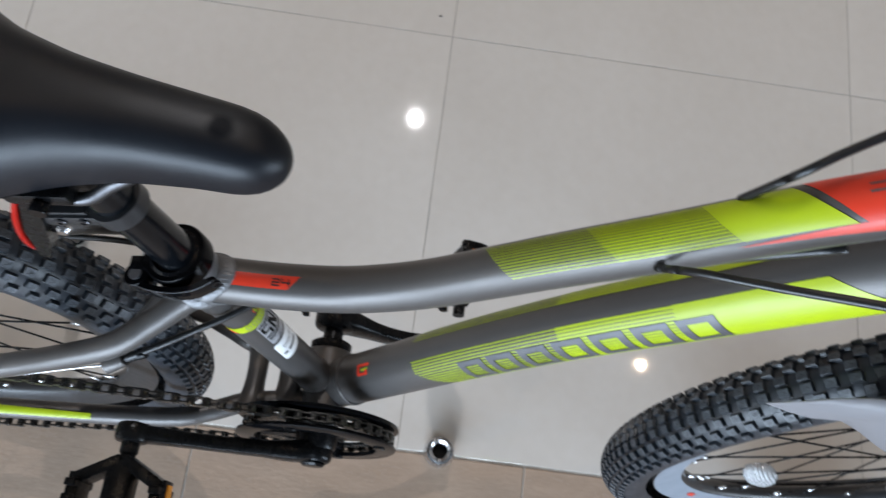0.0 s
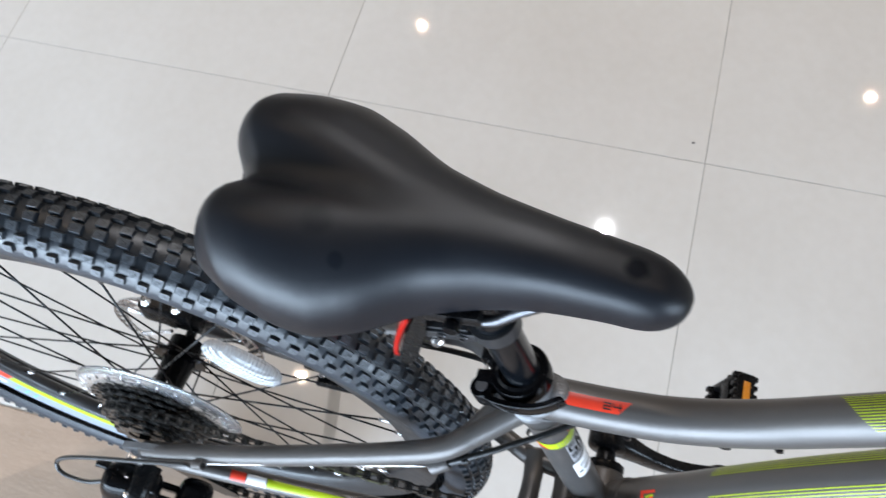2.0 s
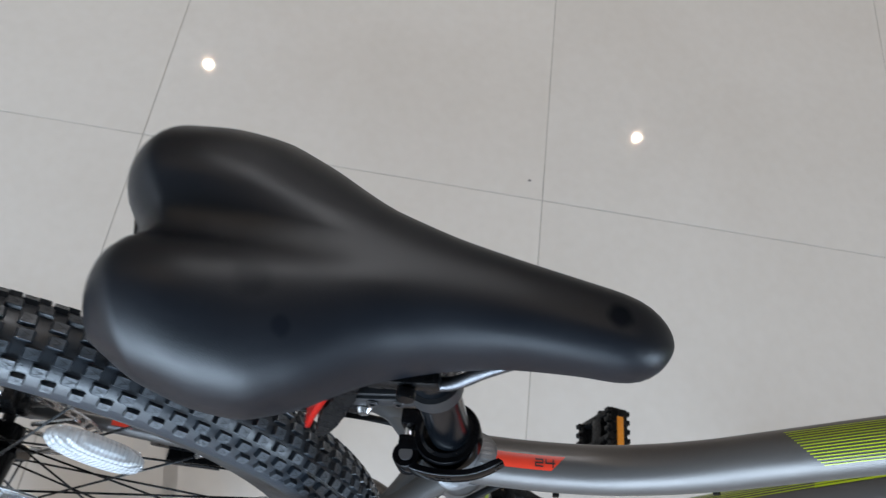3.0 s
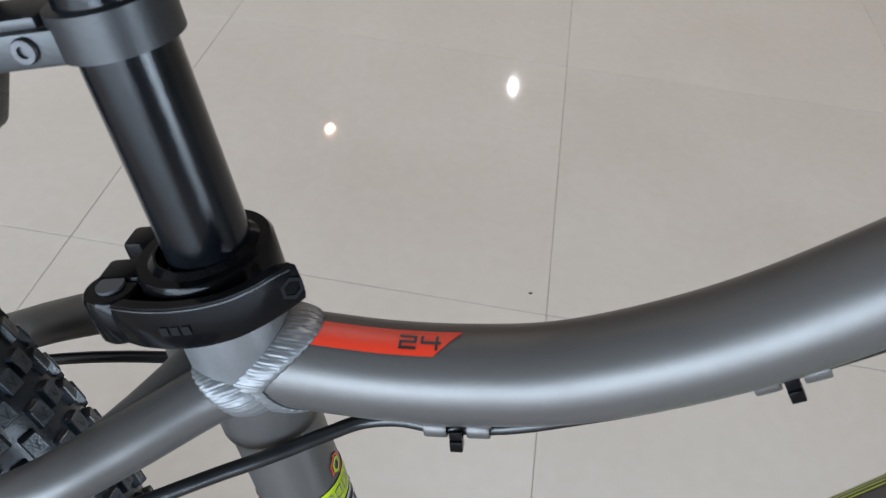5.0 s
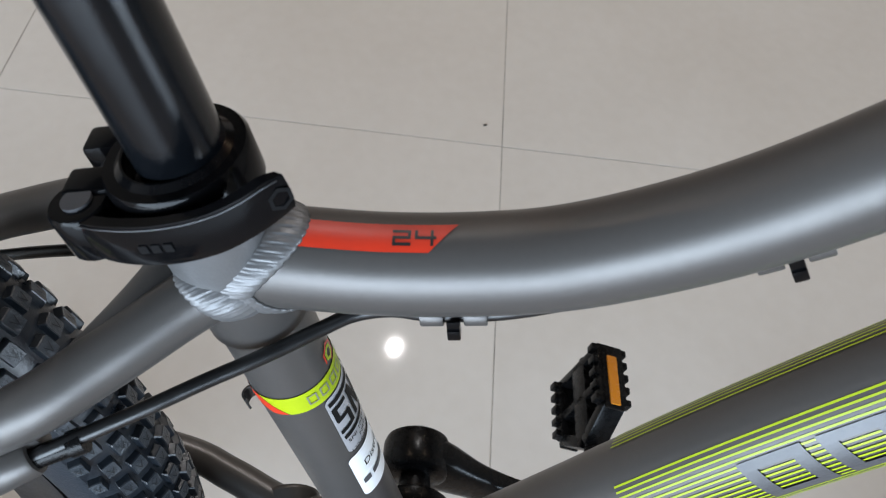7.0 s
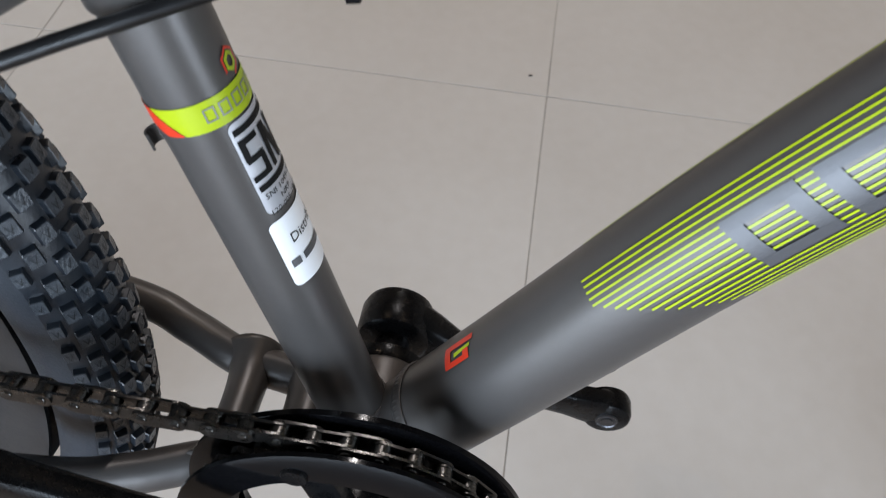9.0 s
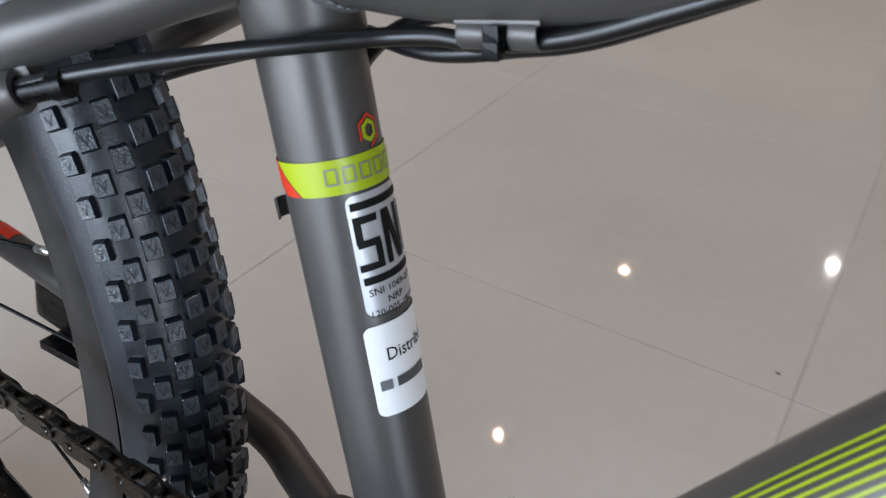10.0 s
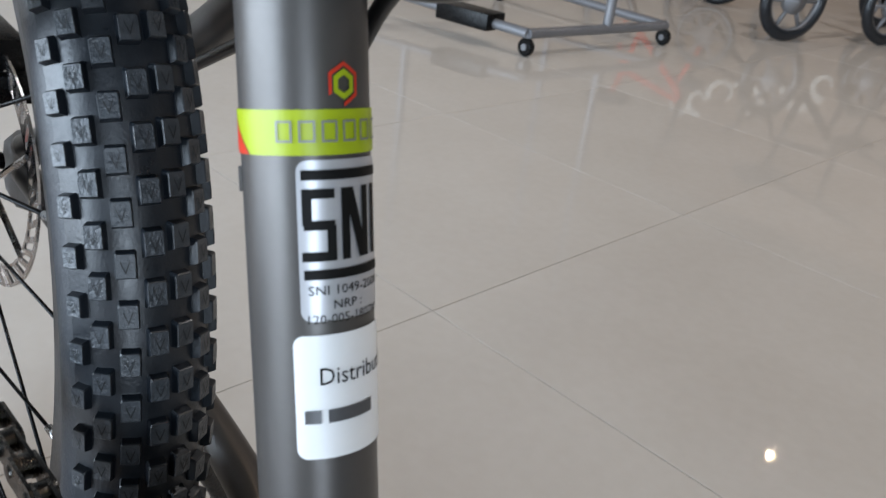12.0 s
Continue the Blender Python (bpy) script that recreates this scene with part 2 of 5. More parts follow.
class Sweep:
    """A tube along a curve. Angle 0 faces the bicycle's drive side (-y), 90 degrees its upper or front side."""

    def __init__(self, points, radius, steps=8, flat=1.0):
        path = spline([(*q[:3], *(q[3:] or (radius,))) for q in points], steps) if steps > 1 else np.array([(*q[:3], *(q[3:] or (radius,))) for q in points])
        self.p, self.r, self.flat = path[:, :3], path[:, 3], flat
        d = np.gradient(self.p, axis=0)
        self.d = d / np.linalg.norm(d, axis=1)[:, None]
        side = np.array([0, -1.0, 0])
        up = np.cross(side, self.d)
        up[up @ np.array([0.5, 0, 1.0]) < 0] *= -1
        bad = np.linalg.norm(up, axis=1) < 0.2
        up[bad] = (0, 0, 1)
        up -= (up * self.d).sum(1)[:, None] * self.d
        self.up = up / np.linalg.norm(up, axis=1)[:, None]
        self.side = np.cross(self.d, self.up)
        flip = (self.side * side).sum(1) < 0
        self.side[flip] *= -1
        seg = np.linalg.norm(np.diff(self.p, axis=0), axis=1)
        self.s = np.r_[0, np.cumsum(seg)]
        self.length = self.s[-1]

    def at(self, s, angle, off=0.0):
        f = lambda a: np.array([np.interp(s, self.s, a[:, k]) for k in range(3)])
        r = np.interp(s, self.s, self.r) + off
        a = radians(angle)
        return f(self.p) + r * (math.cos(a) * f(self.side) + math.sin(a) * self.flat * f(self.up))

    def mesh(self, name, segs=24, caps=True):
        v, fc = [], []
        n = len(self.p)
        for i in range(n):
            for k in range(segs):
                a = 2 * math.pi * k / segs
                v.append(self.p[i] + self.r[i] * (math.cos(a) * self.side[i] + math.sin(a) * self.flat * self.up[i]))
        for i in range(n - 1):
            for k in range(segs):
                q = (k + 1) % segs
                fc.append((i * segs + k, i * segs + q, (i + 1) * segs + q, (i + 1) * segs + k))
        if caps:
            fc += [tuple(range(segs - 1, -1, -1)), tuple((n - 1) * segs + k for k in range(segs))]
        return fix(mesh_of(name, v, fc))

    def patch(self, name, corners, off=0.00035, n=None):
        """A thin decal between four corners (s, angle)."""
        a, b, c, d = [np.array(q, float) for q in corners]
        nu = n or max(2, int(max(abs(a[0] - b[0]), abs(c[0] - d[0])) / 0.006) + 1, int(max(abs(a[1] - b[1]), abs(c[1] - d[1])) / 6) + 1)
        nv = max(1, int(max(abs(a[1] - d[1]), abs(b[1] - c[1])) / 6) + 1, int(max(abs(a[0] - d[0]), abs(b[0] - c[0])) / 0.006) + 1)
        v, fc = [], []
        for i in range(nu + 1):
            for j in range(nv + 1):
                u, w = i / nu, j / nv
                q = (a * (1 - u) + b * u) * (1 - w) + (d * (1 - u) + c * u) * w
                v.append(self.at(q[0], q[1], off))
        for i in range(nu):
            for j in range(nv):
                k = i * (nv + 1) + j
                fc.append((k, k + nv + 1, k + nv + 2, k + 1))
        return v, fc


def fix(me):
    bm = bmesh.new()
    bm.from_mesh(me)
    bmesh.ops.recalc_face_normals(bm, faces=bm.faces)
    bm.to_mesh(me)
    bm.free()
    return me


def joined(name, pieces, smooth=True):
    """One mesh of several (verts, faces) lists."""
    v, fc = [], []
    for pv, pf in pieces:
        o = len(v)
        v += list(pv)
        fc += [tuple(i + o for i in q) for q in pf]
    return mesh_of(name, v, fc, smooth)


def lathe(profile, segs=32, axis="y", closed=False):
    """(verts, faces) of a profile (radius, along) turned about an axis through the origin."""
    v, fc, n = [], [], len(profile)
    for k in range(segs):
        a = 2 * math.pi * k / segs
        for r, h in profile:
            c, s_ = r * math.cos(a), r * math.sin(a)
            v.append({"y": (c, h, s_), "z": (c, s_, h), "x": (h, c, s_)}[axis])
    m = n if closed else n - 1
    for k in range(segs):
        q = (k + 1) % segs
        for i in range(m):
            j = (i + 1) % n
            fc.append((k * n + i, k * n + j, q * n + j, q * n + i))
    return v, fc


def moved(piece, m):
    return [tuple(m @ Vector(p)) for p in piece[0]], piece[1]


def sharp(me, angle=35):
    """Smooth shading with hard edges kept."""
    bm = bmesh.new()
    bm.from_mesh(me)
    bmesh.ops.recalc_face_normals(bm, faces=bm.faces)
    for e in bm.edges:
        e.smooth = not (len(e.link_faces) == 2 and e.calc_face_angle(0) > radians(angle))
    for fce in bm.faces:
        fce.smooth = True
    bm.to_mesh(me)
    bm.free()
    return me


def block(size, bevel=0.001, m=None, segs=2, taper=1.0):
    """(verts, faces) of a bevelled block, centred; taper narrows its top."""
    bm = bmesh.new()
    bmesh.ops.create_cube(bm, size=1)
    for v in bm.verts:
        k = taper if v.co.z > 0 else 1
        v.co = Vector((v.co.x * size[0] * k, v.co.y * size[1] * k, v.co.z * size[2]))
    if bevel:
        bmesh.ops.bevel(bm, geom=list(bm.edges), offset=bevel, segments=segs, profile=0.6, affect="EDGES")
    if m is not None:
        bmesh.ops.transform(bm, matrix=m, verts=bm.verts)
    bm.verts.index_update()
    out = [tuple(v.co) for v in bm.verts], [tuple(v.index for v in q.verts) for q in bm.faces]
    bm.free()
    return out


def plate(outline, thickness, axis="y"):
    """(verts, faces) of a flat outline in x, z, given thickness along y and centred on it."""
    n = len(outline)
    v = [(x, -thickness / 2, z) for x, z in outline] + [(x, thickness / 2, z) for x, z in outline]
    fc = [tuple(range(n)), tuple(range(2 * n - 1, n - 1, -1))]
    fc += [(i, i + n, (i + 1) % n + n, (i + 1) % n) for i in range(n)]
    return v, fc


def rod(a, b, r, segs=10, r2=None):
    a, b = Vector(a), Vector(b)
    q = (b - a).to_track_quat("Z", "Y").to_matrix().to_4x4()
    h = (b - a).length
    return moved(lathe([(0, 0), (r, 0), (r2 or r, h), (0, h)], segs, "z"), Matrix.Translation(a) @ q)


def empty(name, m, **tags):
    ob = new(name)
    ob.empty_display_size = 0.05
    ob.matrix_basis = m
    return tagged(ob, **tags)


# ---------- the room ----------
def wall_with(name, boxes, mat=WALL, label=""):
    pieces = [block((x1 - x0, y1 - y0, z1 - z0), 0, pose((x0 + x1) / 2, (y0 + y1) / 2, (z0 + z1) / 2)) for x0, x1, y0, y1, z0, z1 in boxes]
    return tagged(part(name, joined(name, pieces, False), mat), label, "wall", kind="structure")


X0, X1, Y0, Y1, ZC = ROOM_X0, ROOM_X1, ROOM_Y0, ROOM_Y1, ROOM_Z
wall_with("wall_west", [(X0 - 0.15, X0, Y0, Y1, 0, ZC)], label="plain beige painted side wall of the shop")
wall_with("wall_east", [(X1, X1 + 0.15, Y0, -3.14, 0, ZC), (X1, X1 + 0.15, -1.86, Y1, 0, ZC), (X1, X1 + 0.15, -3.14, -1.86, 1.84, ZC), (X1, X1 + 0.15, -3.14, -1.86, 0, 0.06)],
          label="beige painted side wall with an open daylight doorway")
wall_with("wall_north", [(X0, X1, Y1, Y1 + 0.15, 0, ZC)], WHITE_WALL, label="plain white painted back wall of the shop")
wall_with("wall_south", [(X0, -4.04, Y0 - 0.15, Y0, 0, ZC), (1.24, X1, Y0 - 0.15, Y0, 0, ZC),
                         (-4.04, 1.24, Y0 - 0.15, Y0, 1.84, ZC), (-4.04, 1.24, Y0 - 0.15, Y0, 0, 0.06)], DARK_WALL,
          label="dark shop-front wall with a wide open daylight bay")
tagged(part("ceiling", joined("ceiling", [block((X1 - X0, Y1 - Y0, 0.12), 0, pose((X0 + X1) / 2, (Y0 + Y1) / 2, ZC + 0.06))], False), CEILING),
       "flat grey painted shop ceiling", "ceiling", kind="structure")


def ceiling_light(x, y, watts, colour, kind, size=0.031):
    root = empty("ceiling_light", pose(x, y, ZC), label=f"round recessed {kind} ceiling downlight with grey rim", category="light", group="ceiling downlights")
    part("rim", sharp(joined("rim", [lathe([(0.05, -0.001), (0.058, -0.012), (0.072, -0.012), (0.078, -0.001)], 28, "z")])), CEILING, root)
    lamp = area_lamp("downlight", pose(x, y, ZC - 0.014), size, size, watts, colour, "DISK")
    return lamp


for cx, cy in ((0.36, 2.40), (0.36, 7.51), (0.36, 12.6)):
    ceiling_light(cx, cy, 27, (0.94, 0.97, 1.0), "cool white")
for cx in (-1.29, 1.94):
    for cy in (0.97, 3.80, 6.28, 8.9):
        if (cx, cy) not in ((1.94, 6.28), (1.94, 8.9), (-1.29, 8.9)):
            ceiling_light(cx, cy, 4.5, (1.0, 0.80, 0.58), "warm white", 0.036)

# ---------- the bicycle, leaning a little to its left ----------
bike = empty("mountain_bike", pose(-0.0226, 0.0046, 0, -5.66, 0, 0.56),
             label="grey mountain bike with lime and red decals, leaning slightly", category="bicycle")
BB = (0.4325, 0.0, 0.285)
R = 0.3300


def under(x, y, z):
    return Matrix.Translation((x, y, z))


# frame tubes
SEAT_DIR = np.array([-0.2644, 0, 0.9644])
SEAT_0 = np.array([0.4295, 0, 0.285])
SEAT_LEN = 0.292
seat_tube = Sweep([tuple(SEAT_0 + SEAT_DIR * k) for k in np.linspace(0, SEAT_LEN, 30)], 0.0155, 1)
top_tube = Sweep([(0.357, 0, 0.5335), (0.383, 0, 0.5338), (0.408, 0, 0.535), (0.434, 0, 0.539), (0.460, 0, 0.546), (0.488, 0, 0.560),
                  (0.515, 0, 0.5785), (0.546, 0, 0.606), (0.585, 0, 0.641), (0.636, 0, 0.6845), (0.682, 0, 0.7262), (0.706, 0, 0.7457), (0.765, 0, 0.792)], 0.0157, 6)
down_tube = Sweep([(0.444, 0, 0.285), (0.50, 0, 0.368), (0.5547, 0, 0.4505), (0.6195, 0, 0.5375), (0.6715, 0, 0.5985), (0.7265, 0, 0.6615), (0.79, 0, 0.7275)], 0.0224, 8)
HEAD_A, HEAD_B = np.array([0.818, 0, 0.69]), np.array([0.778, 0, 0.815])
part("seat_tube", seat_tube.mesh("seat_tube", 40), GREY, bike)
part("top_tube", top_tube.mesh("top_tube", 40), GREY, bike)
part("down_tube", down_tube.mesh("down_tube", 44), GREY, bike)
part("head_tube", Sweep([(*(HEAD_A + (HEAD_B - HEAD_A) * k), 0.021 + 0.004 * abs(2 * k - 1) ** 3) for k in np.linspace(0, 1, 12)], 0.022, 1).mesh("head_tube", 36), GREY, bike)
part("bottom_bracket_shell", sharp(joined("bb", [lathe([(0.0, -0.032), (0.019, -0.032), (0.0205, -0.030), (0.0205, 0.028), (0.019, 0.030), (0, 0.030)], 36)])), GREY, bike, m=under(*BB))

for side in (-1, 1):
    part("bearing_cup", sharp(joined("cup", [lathe([(0, 0), (0.0185, 0), (0.0195, 0.002), (0.0195, 0.007), (0.017, 0.009), (0.010, 0.011), (0.008, 0.026), (0, 0.026)], 32)])), BLACK_SATIN, bike, "black bearing cup",
         m=under(BB[0], side * 0.030, BB[2]) @ Matrix.Rotation(0 if side > 0 else math.pi, 4, "Z"))

STAY = [(0.373, 0.0045, 0.5325), (0.355, 0.0115, 0.5255), (0.330, 0.029, 0.5135), (0.304, 0.045, 0.5012), (0.265, 0.052, 0.4800), (0.23, 0.0555, 0.4595), (0.138, 0.064, 0.408), (0.053, 0.069, 0.362), (0.012, 0.070, 0.342)]
CHAINSTAY = [(0.415, 0.020, 0.285), (0.385, 0.024, 0.285), (0.36, 0.029, 0.2855), (0.331, 0.0415, 0.288), (0.297, 0.0515, 0.2935), (0.2, 0.0605, 0.305), (0.08, 0.067, 0.316), (0.012, 0.069, 0.326)]
stays = {}
for side, word in ((-1, "drive"), (1, "brake")):
    stay = Sweep([(x, y * side, z, max(0.0088, 0.0100 - 0.0003 * k)) for k, (x, y, z) in enumerate(STAY)], 0.0088, 8)
    cstay = Sweep([(x, y * side, z, 0.0098 - 0.0018 * k / 7) for k, (x, y, z) in enumerate(CHAINSTAY)], 0.009, 8, 1.15)
    stays[side] = stay, cstay
    part("seat_stay", stay.mesh("seat_stay", 28), GREY, bike)
    part("chain_stay", cstay.mesh("chain_stay", 28), GREY, bike)
    drop = [(-0.012, 0.306), (0.006, 0.300), (0.03, 0.306), (0.045, 0.318), (0.04, 0.326), (0.026, 0.333), (0.044, 0.352), (0.036, 0.362), (0.008, 0.352), (-0.014, 0.338), (-0.018, 0.32)]
    part("dropout", sharp(joined("dropout", [moved(plate(drop, 0.006), under(0, 0.069 * side, 0))])), GREY_LIGHT, bike)
part("stay_crown", Sweep([(0.374, 0, 0.5320, 0.0140), (0.360, 0, 0.5265, 0.0128), (0.350, 0, 0.5222, 0.0095), (0.343, 0, 0.5195, 0.0045)], 0.012, 6).mesh("stay_crown", 24), GREY, bike, "smooth grey crown joining the two seat stays")


def pipe(points, radii, segs=24, steps=6):
    """(verts, faces) of a round bar along any curve, its frame carried along without twist."""
    path = spline([(*p, r) for p, r in zip(points, radii)], steps)
    p, r = path[:, :3], path[:, 3]
    d = np.gradient(p, axis=0)
    d /= np.linalg.norm(d, axis=1)[:, None]
    u = np.cross(d[0], (0.31, 0.17, 0.93))
    v, fc = [], []
    for i in range(len(p)):
        u = u - (u @ d[i]) * d[i]
        u /= np.linalg.norm(u)
        w = np.cross(d[i], u)
        v += [tuple(p[i] + r[i] * (math.cos(2 * math.pi * k / segs) * u + math.sin(2 * math.pi * k / segs) * w)) for k in range(segs)]
    for i in range(len(p) - 1):
        fc += [(i * segs + k, i * segs + (k + 1) % segs, (i + 1) * segs + (k + 1) % segs, (i + 1) * segs + k) for k in range(segs)]
    fc += [tuple(range(segs - 1, -1, -1)), tuple((len(p) - 1) * segs + k for k in range(segs))]
    return v, fc


part("crown_web", fix(joined("crown_web", [pipe([(0.313, -0.0405, 0.5055), (0.3235, -0.0305, 0.5105), (0.3345, -0.0175, 0.5160), (0.3420, -0.006, 0.5198), (0.3435, 0, 0.5206), (0.3420, 0.006, 0.5198), (0.3345, 0.0175, 0.5160), (0.3235, 0.0305, 0.5105), (0.313, 0.0405, 0.5055)], [0.0062, 0.0078, 0.0090, 0.0096, 0.0096, 0.0096, 0.0090, 0.0078, 0.0062], 28)])), GREY, bike, "smooth rounded web between the two seat stays")
part("stay_bridge", fix(joined("stay_bridge", [pipe([(0.3660, -0.033, 0.2862), (0.3675, -0.020, 0.2866), (0.368, 0, 0.287), (0.3675, 0.020, 0.2866), (0.3660, 0.033, 0.2862)], [0.0150, 0.0105, 0.0092, 0.0105, 0.0150])])), GREY, bike)
part("stay_yoke", fix(joined("stay_yoke", [pipe([(0.398, -0.024, 0.286), (0.4, -0.010, 0.287), (0.4, 0.010, 0.287), (0.398, 0.024, 0.286)], [0.0125, 0.0115, 0.0115, 0.0125])])), GREY, bike)


def weld_ring(tube, s, width, bumps, name="weld_bead", a0=0, a1=360, rr=0.0021, lift=0.0004):
    """Overlapping weld ripples that follow the seam where a tube meets a plane or a tube."""
    fine, around, v, fc = 8, 14, [], []
    n = bumps * fine
    for k in range(n):
        a = a0 + (a1 - a0) * k / n
        ss = s(a) if callable(s) else s
        c = Vector(tube.at(ss, a, lift))
        ahead = (Vector(tube.at(ss, a + 4, lift)) - c).normalized()
        norm = (c - Vector(tube.at(ss, a, -0.004))).normalized()
        across = ahead.cross(norm)
        for q in range(around):
            ph = 2 * math.pi * q / around
            step_ = (k / fine + 1.1 * math.cos(ph) ** 2) % 1.0
            high = rr * 0.50 * (0.52 + 0.48 * (1 - step_) ** 0.7)
            wide = width * (0.96 + 0.08 * math.sin(math.pi * step_))
            v.append(tuple(c + across * wide * math.cos(ph) + norm * high * math.sin(ph)))
    for k in range(n):
        for q in range(around):
            e, f = (k + 1) % n, (q + 1) % around
            fc.append((k * around + q, k * around + f, e * around + f, e * around + q))
    return fix(mesh_of(name, v, fc))


# the smooth cast-like collar above the junction, and the weld ripples, both brightened in colour
part("weld_bead", weld_ring(top_tube, lambda a: 0.0088 + 0.0145 * abs(math.sin(radians(a))) ** 1.3, 0.0058, 40, rr=0.0034), GREY_LIGHT, bike, "rippled weld bead of frame paint with light painted in")
for side in (-1, 1):
    st = stays[side][0]
    part("weld_bead", weld_ring(st, lambda a: 0.0128 + 0.0050 * math.sin(radians(a)), 0.0062, 26, rr=0.0034, lift=0.0006), GREY_LIGHT, bike, "rippled weld bead of frame paint with light painted in")
part("weld_bead", weld_ring(down_tube, lambda a: 0.0285 + 0.004 * math.sin(radians(a)), 0.0034, 60, rr=0.0018), GREY, bike, "painted weld bead")
part("weld_bead", weld_ring(seat_tube, 0.0235, 0.003, 44, rr=0.0017), GREY, bike, "painted weld bead")
part("seat_sleeve", sharp(joined("sleeve", [lathe([(0.0150, 0), (0.0166, 0.0006), (0.0170, 0.0016), (0.0170, 0.030), (0.0150, 0.030)], 44, "z")])), GREY, bike, "thicker grey sleeve at the tube junction",
     m=Matrix.Translation(tuple(SEAT_0 + SEAT_DIR * 0.229)) @ Matrix.Rotation(radians(-15.33), 4, "Y"))
part("seat_collar", sharp(joined("collar", [lathe([(0.0158, 0), (0.0172, 0.003), (0.0172, 0.03), (0.0166, 0.034), (0.0145, 0.034)], 40, "z")])), GREY_LIGHT, bike, "seat tube top of frame paint with light painted in",
     m=Matrix.Translation(tuple(SEAT_0 + SEAT_DIR * 0.255)) @ Matrix.Rotation(radians(-15.33), 4, "Y"))


# ---------- decals ----------
def quad_decal(tube, corners, off=0.0004):
    return tube.patch("d", corners, off)


def s_at_x(tube, x):
    return float(np.interp(x, tube.p[:, 0], tube.s)) if tube.p[-1, 0] > tube.p[0, 0] else float(np.interp(-x, -tube.p[:, 0], tube.s))


def lettering(text, tube, s0, angle, height, width, turn=0, off=0.0006, spacing=1.0):
    """Built-in font wrapped on a tube. turn 0: reads along the tube, 90: reads round it."""
    cu = bpy.data.curves.new("text", "FONT")
    cu.body, cu.resolution_u, cu.space_character = text, 2, spacing
    tmp = bpy.data.objects.new("text", cu)
    me = bpy.data.meshes.new_from_object(tmp)
    bpy.data.objects.remove(tmp)
    bm = bmesh.new()
    bm.from_mesh(me)
    co = np.array([v.co for v in bm.verts])
    lo, hi = co.min(0), co.max(0)
    for v in bm.verts:
        u = (v.co.x - lo[0]) / (hi[0] - lo[0]) * width
        w = (v.co.y - lo[1]) / max(hi[1] - lo[1], 1e-6) * height
        if turn == 0:
            s_, arc = s0 + u, w
        else:
            s_, arc = s0 + w, u
        r = float(np.interp(s_, tube.s, tube.r))
        v.co = Vector(tube.at(s_, angle + math.degrees(arc / r), off))
    bpy.data.meshes.remove(me)
    return bm


# top tube: red sticker with the wheel size, then lime hatching, lime and red blocks
sa, sb = s_at_x(top_tube, 0.3835), s_at_x(top_tube, 0.4315)
part("red_sticker", joined("red_sticker", [quad_decal(top_tube, [(sa, 62), (sb - 0.009, 62), (sb, 95), (sa, 95)])]), RED, bike, "red slanted sticker on the top tube")
n0_, nw, nt, lo_, hi_ = sa + 0.0282, 0.0056, 0.0009, 69.0, 87.0
mid_, na = (lo_ + hi_) / 2, 1.7
DIGITS = [(0, nw, hi_ - 2 * na, hi_), (0, nw, mid_ - na, mid_ + na), (0, nw, lo_, lo_ + 2 * na), (nw - nt, nw, mid_, hi_), (0, nt, lo_, mid_)]
DIGITS += [(nw + 0.0012, nw + 0.0012 + nt, mid_, hi_), (nw + 0.0012, 2 * nw + 0.0022, mid_ - na, mid_ + na), (2 * nw + 0.0004, 2 * nw + 0.0004 + nt, lo_, hi_)]
part("size_number", joined("number", [quad_decal(top_tube, [(n0_ + p, c), (n0_ + q, c), (n0_ + q, d), (n0_ + p, d)], 0.0006) for p, q, c, d in DIGITS]), BAND_PLASTIC, bike, "grey squared number 24")
h0, h1, h2, h3, h4 = (s_at_x(top_tube, v) for v in (0.5560, 0.605, 0.653, 0.687, 0.698))
pieces_thin, pieces_mid = [], []
NL = 14
for k in range(NL):
    a = 40 + (128 - 40) * (k + 0.5) / NL
    lean = (a - 84) / 44 * 0.010
    pieces_thin.append(quad_decal(top_tube, [(h0 - lean, a - 1.1), (h1 - lean, a - 1.1), (h1 - lean, a + 1.1), (h0 - lean, a + 1.1)]))
    pieces_mid.append(quad_decal(top_tube, [(h1 - lean, a - 1.9), (h2 - lean, a - 1.9), (h2 - lean, a + 1.9), (h1 - lean, a + 1.9)]))
for piece in pieces_thin + pieces_mid:
    part("lime_line", joined("line", [piece]), LIME, bike)
part("lime_block", joined("lime_block", [quad_decal(top_tube, [(h2 + 0.010, 40), (h3 + 0.014, 40), (h3 - 0.012, 128), (h2 - 0.010, 128)])]), LIME, bike)
part("red_block", joined("red_block", [quad_decal(top_tube, [(h3 + 0.0175, 40), (top_tube.length, 40), (top_tube.length, 140), (h3 - 0.0085, 140)], 0.0003), quad_decal(top_tube, [(h3 - 0.040, 30), (top_tube.length, 6), (top_tube.length, 39.8), (h3 + 0.0175, 39.8)], 0.0003)]), RED, bike, "red front end of the top tube")
for q in (86, 100):
    part("brand_mark", joined("brand_mark", [quad_decal(top_tube, [(h4 + 0.006, q), (h4 + 0.03, q), (h4 + 0.03, q + 4), (h4 + 0.006, q + 4)], 0.0006)]), DECAL_GREY, bike)

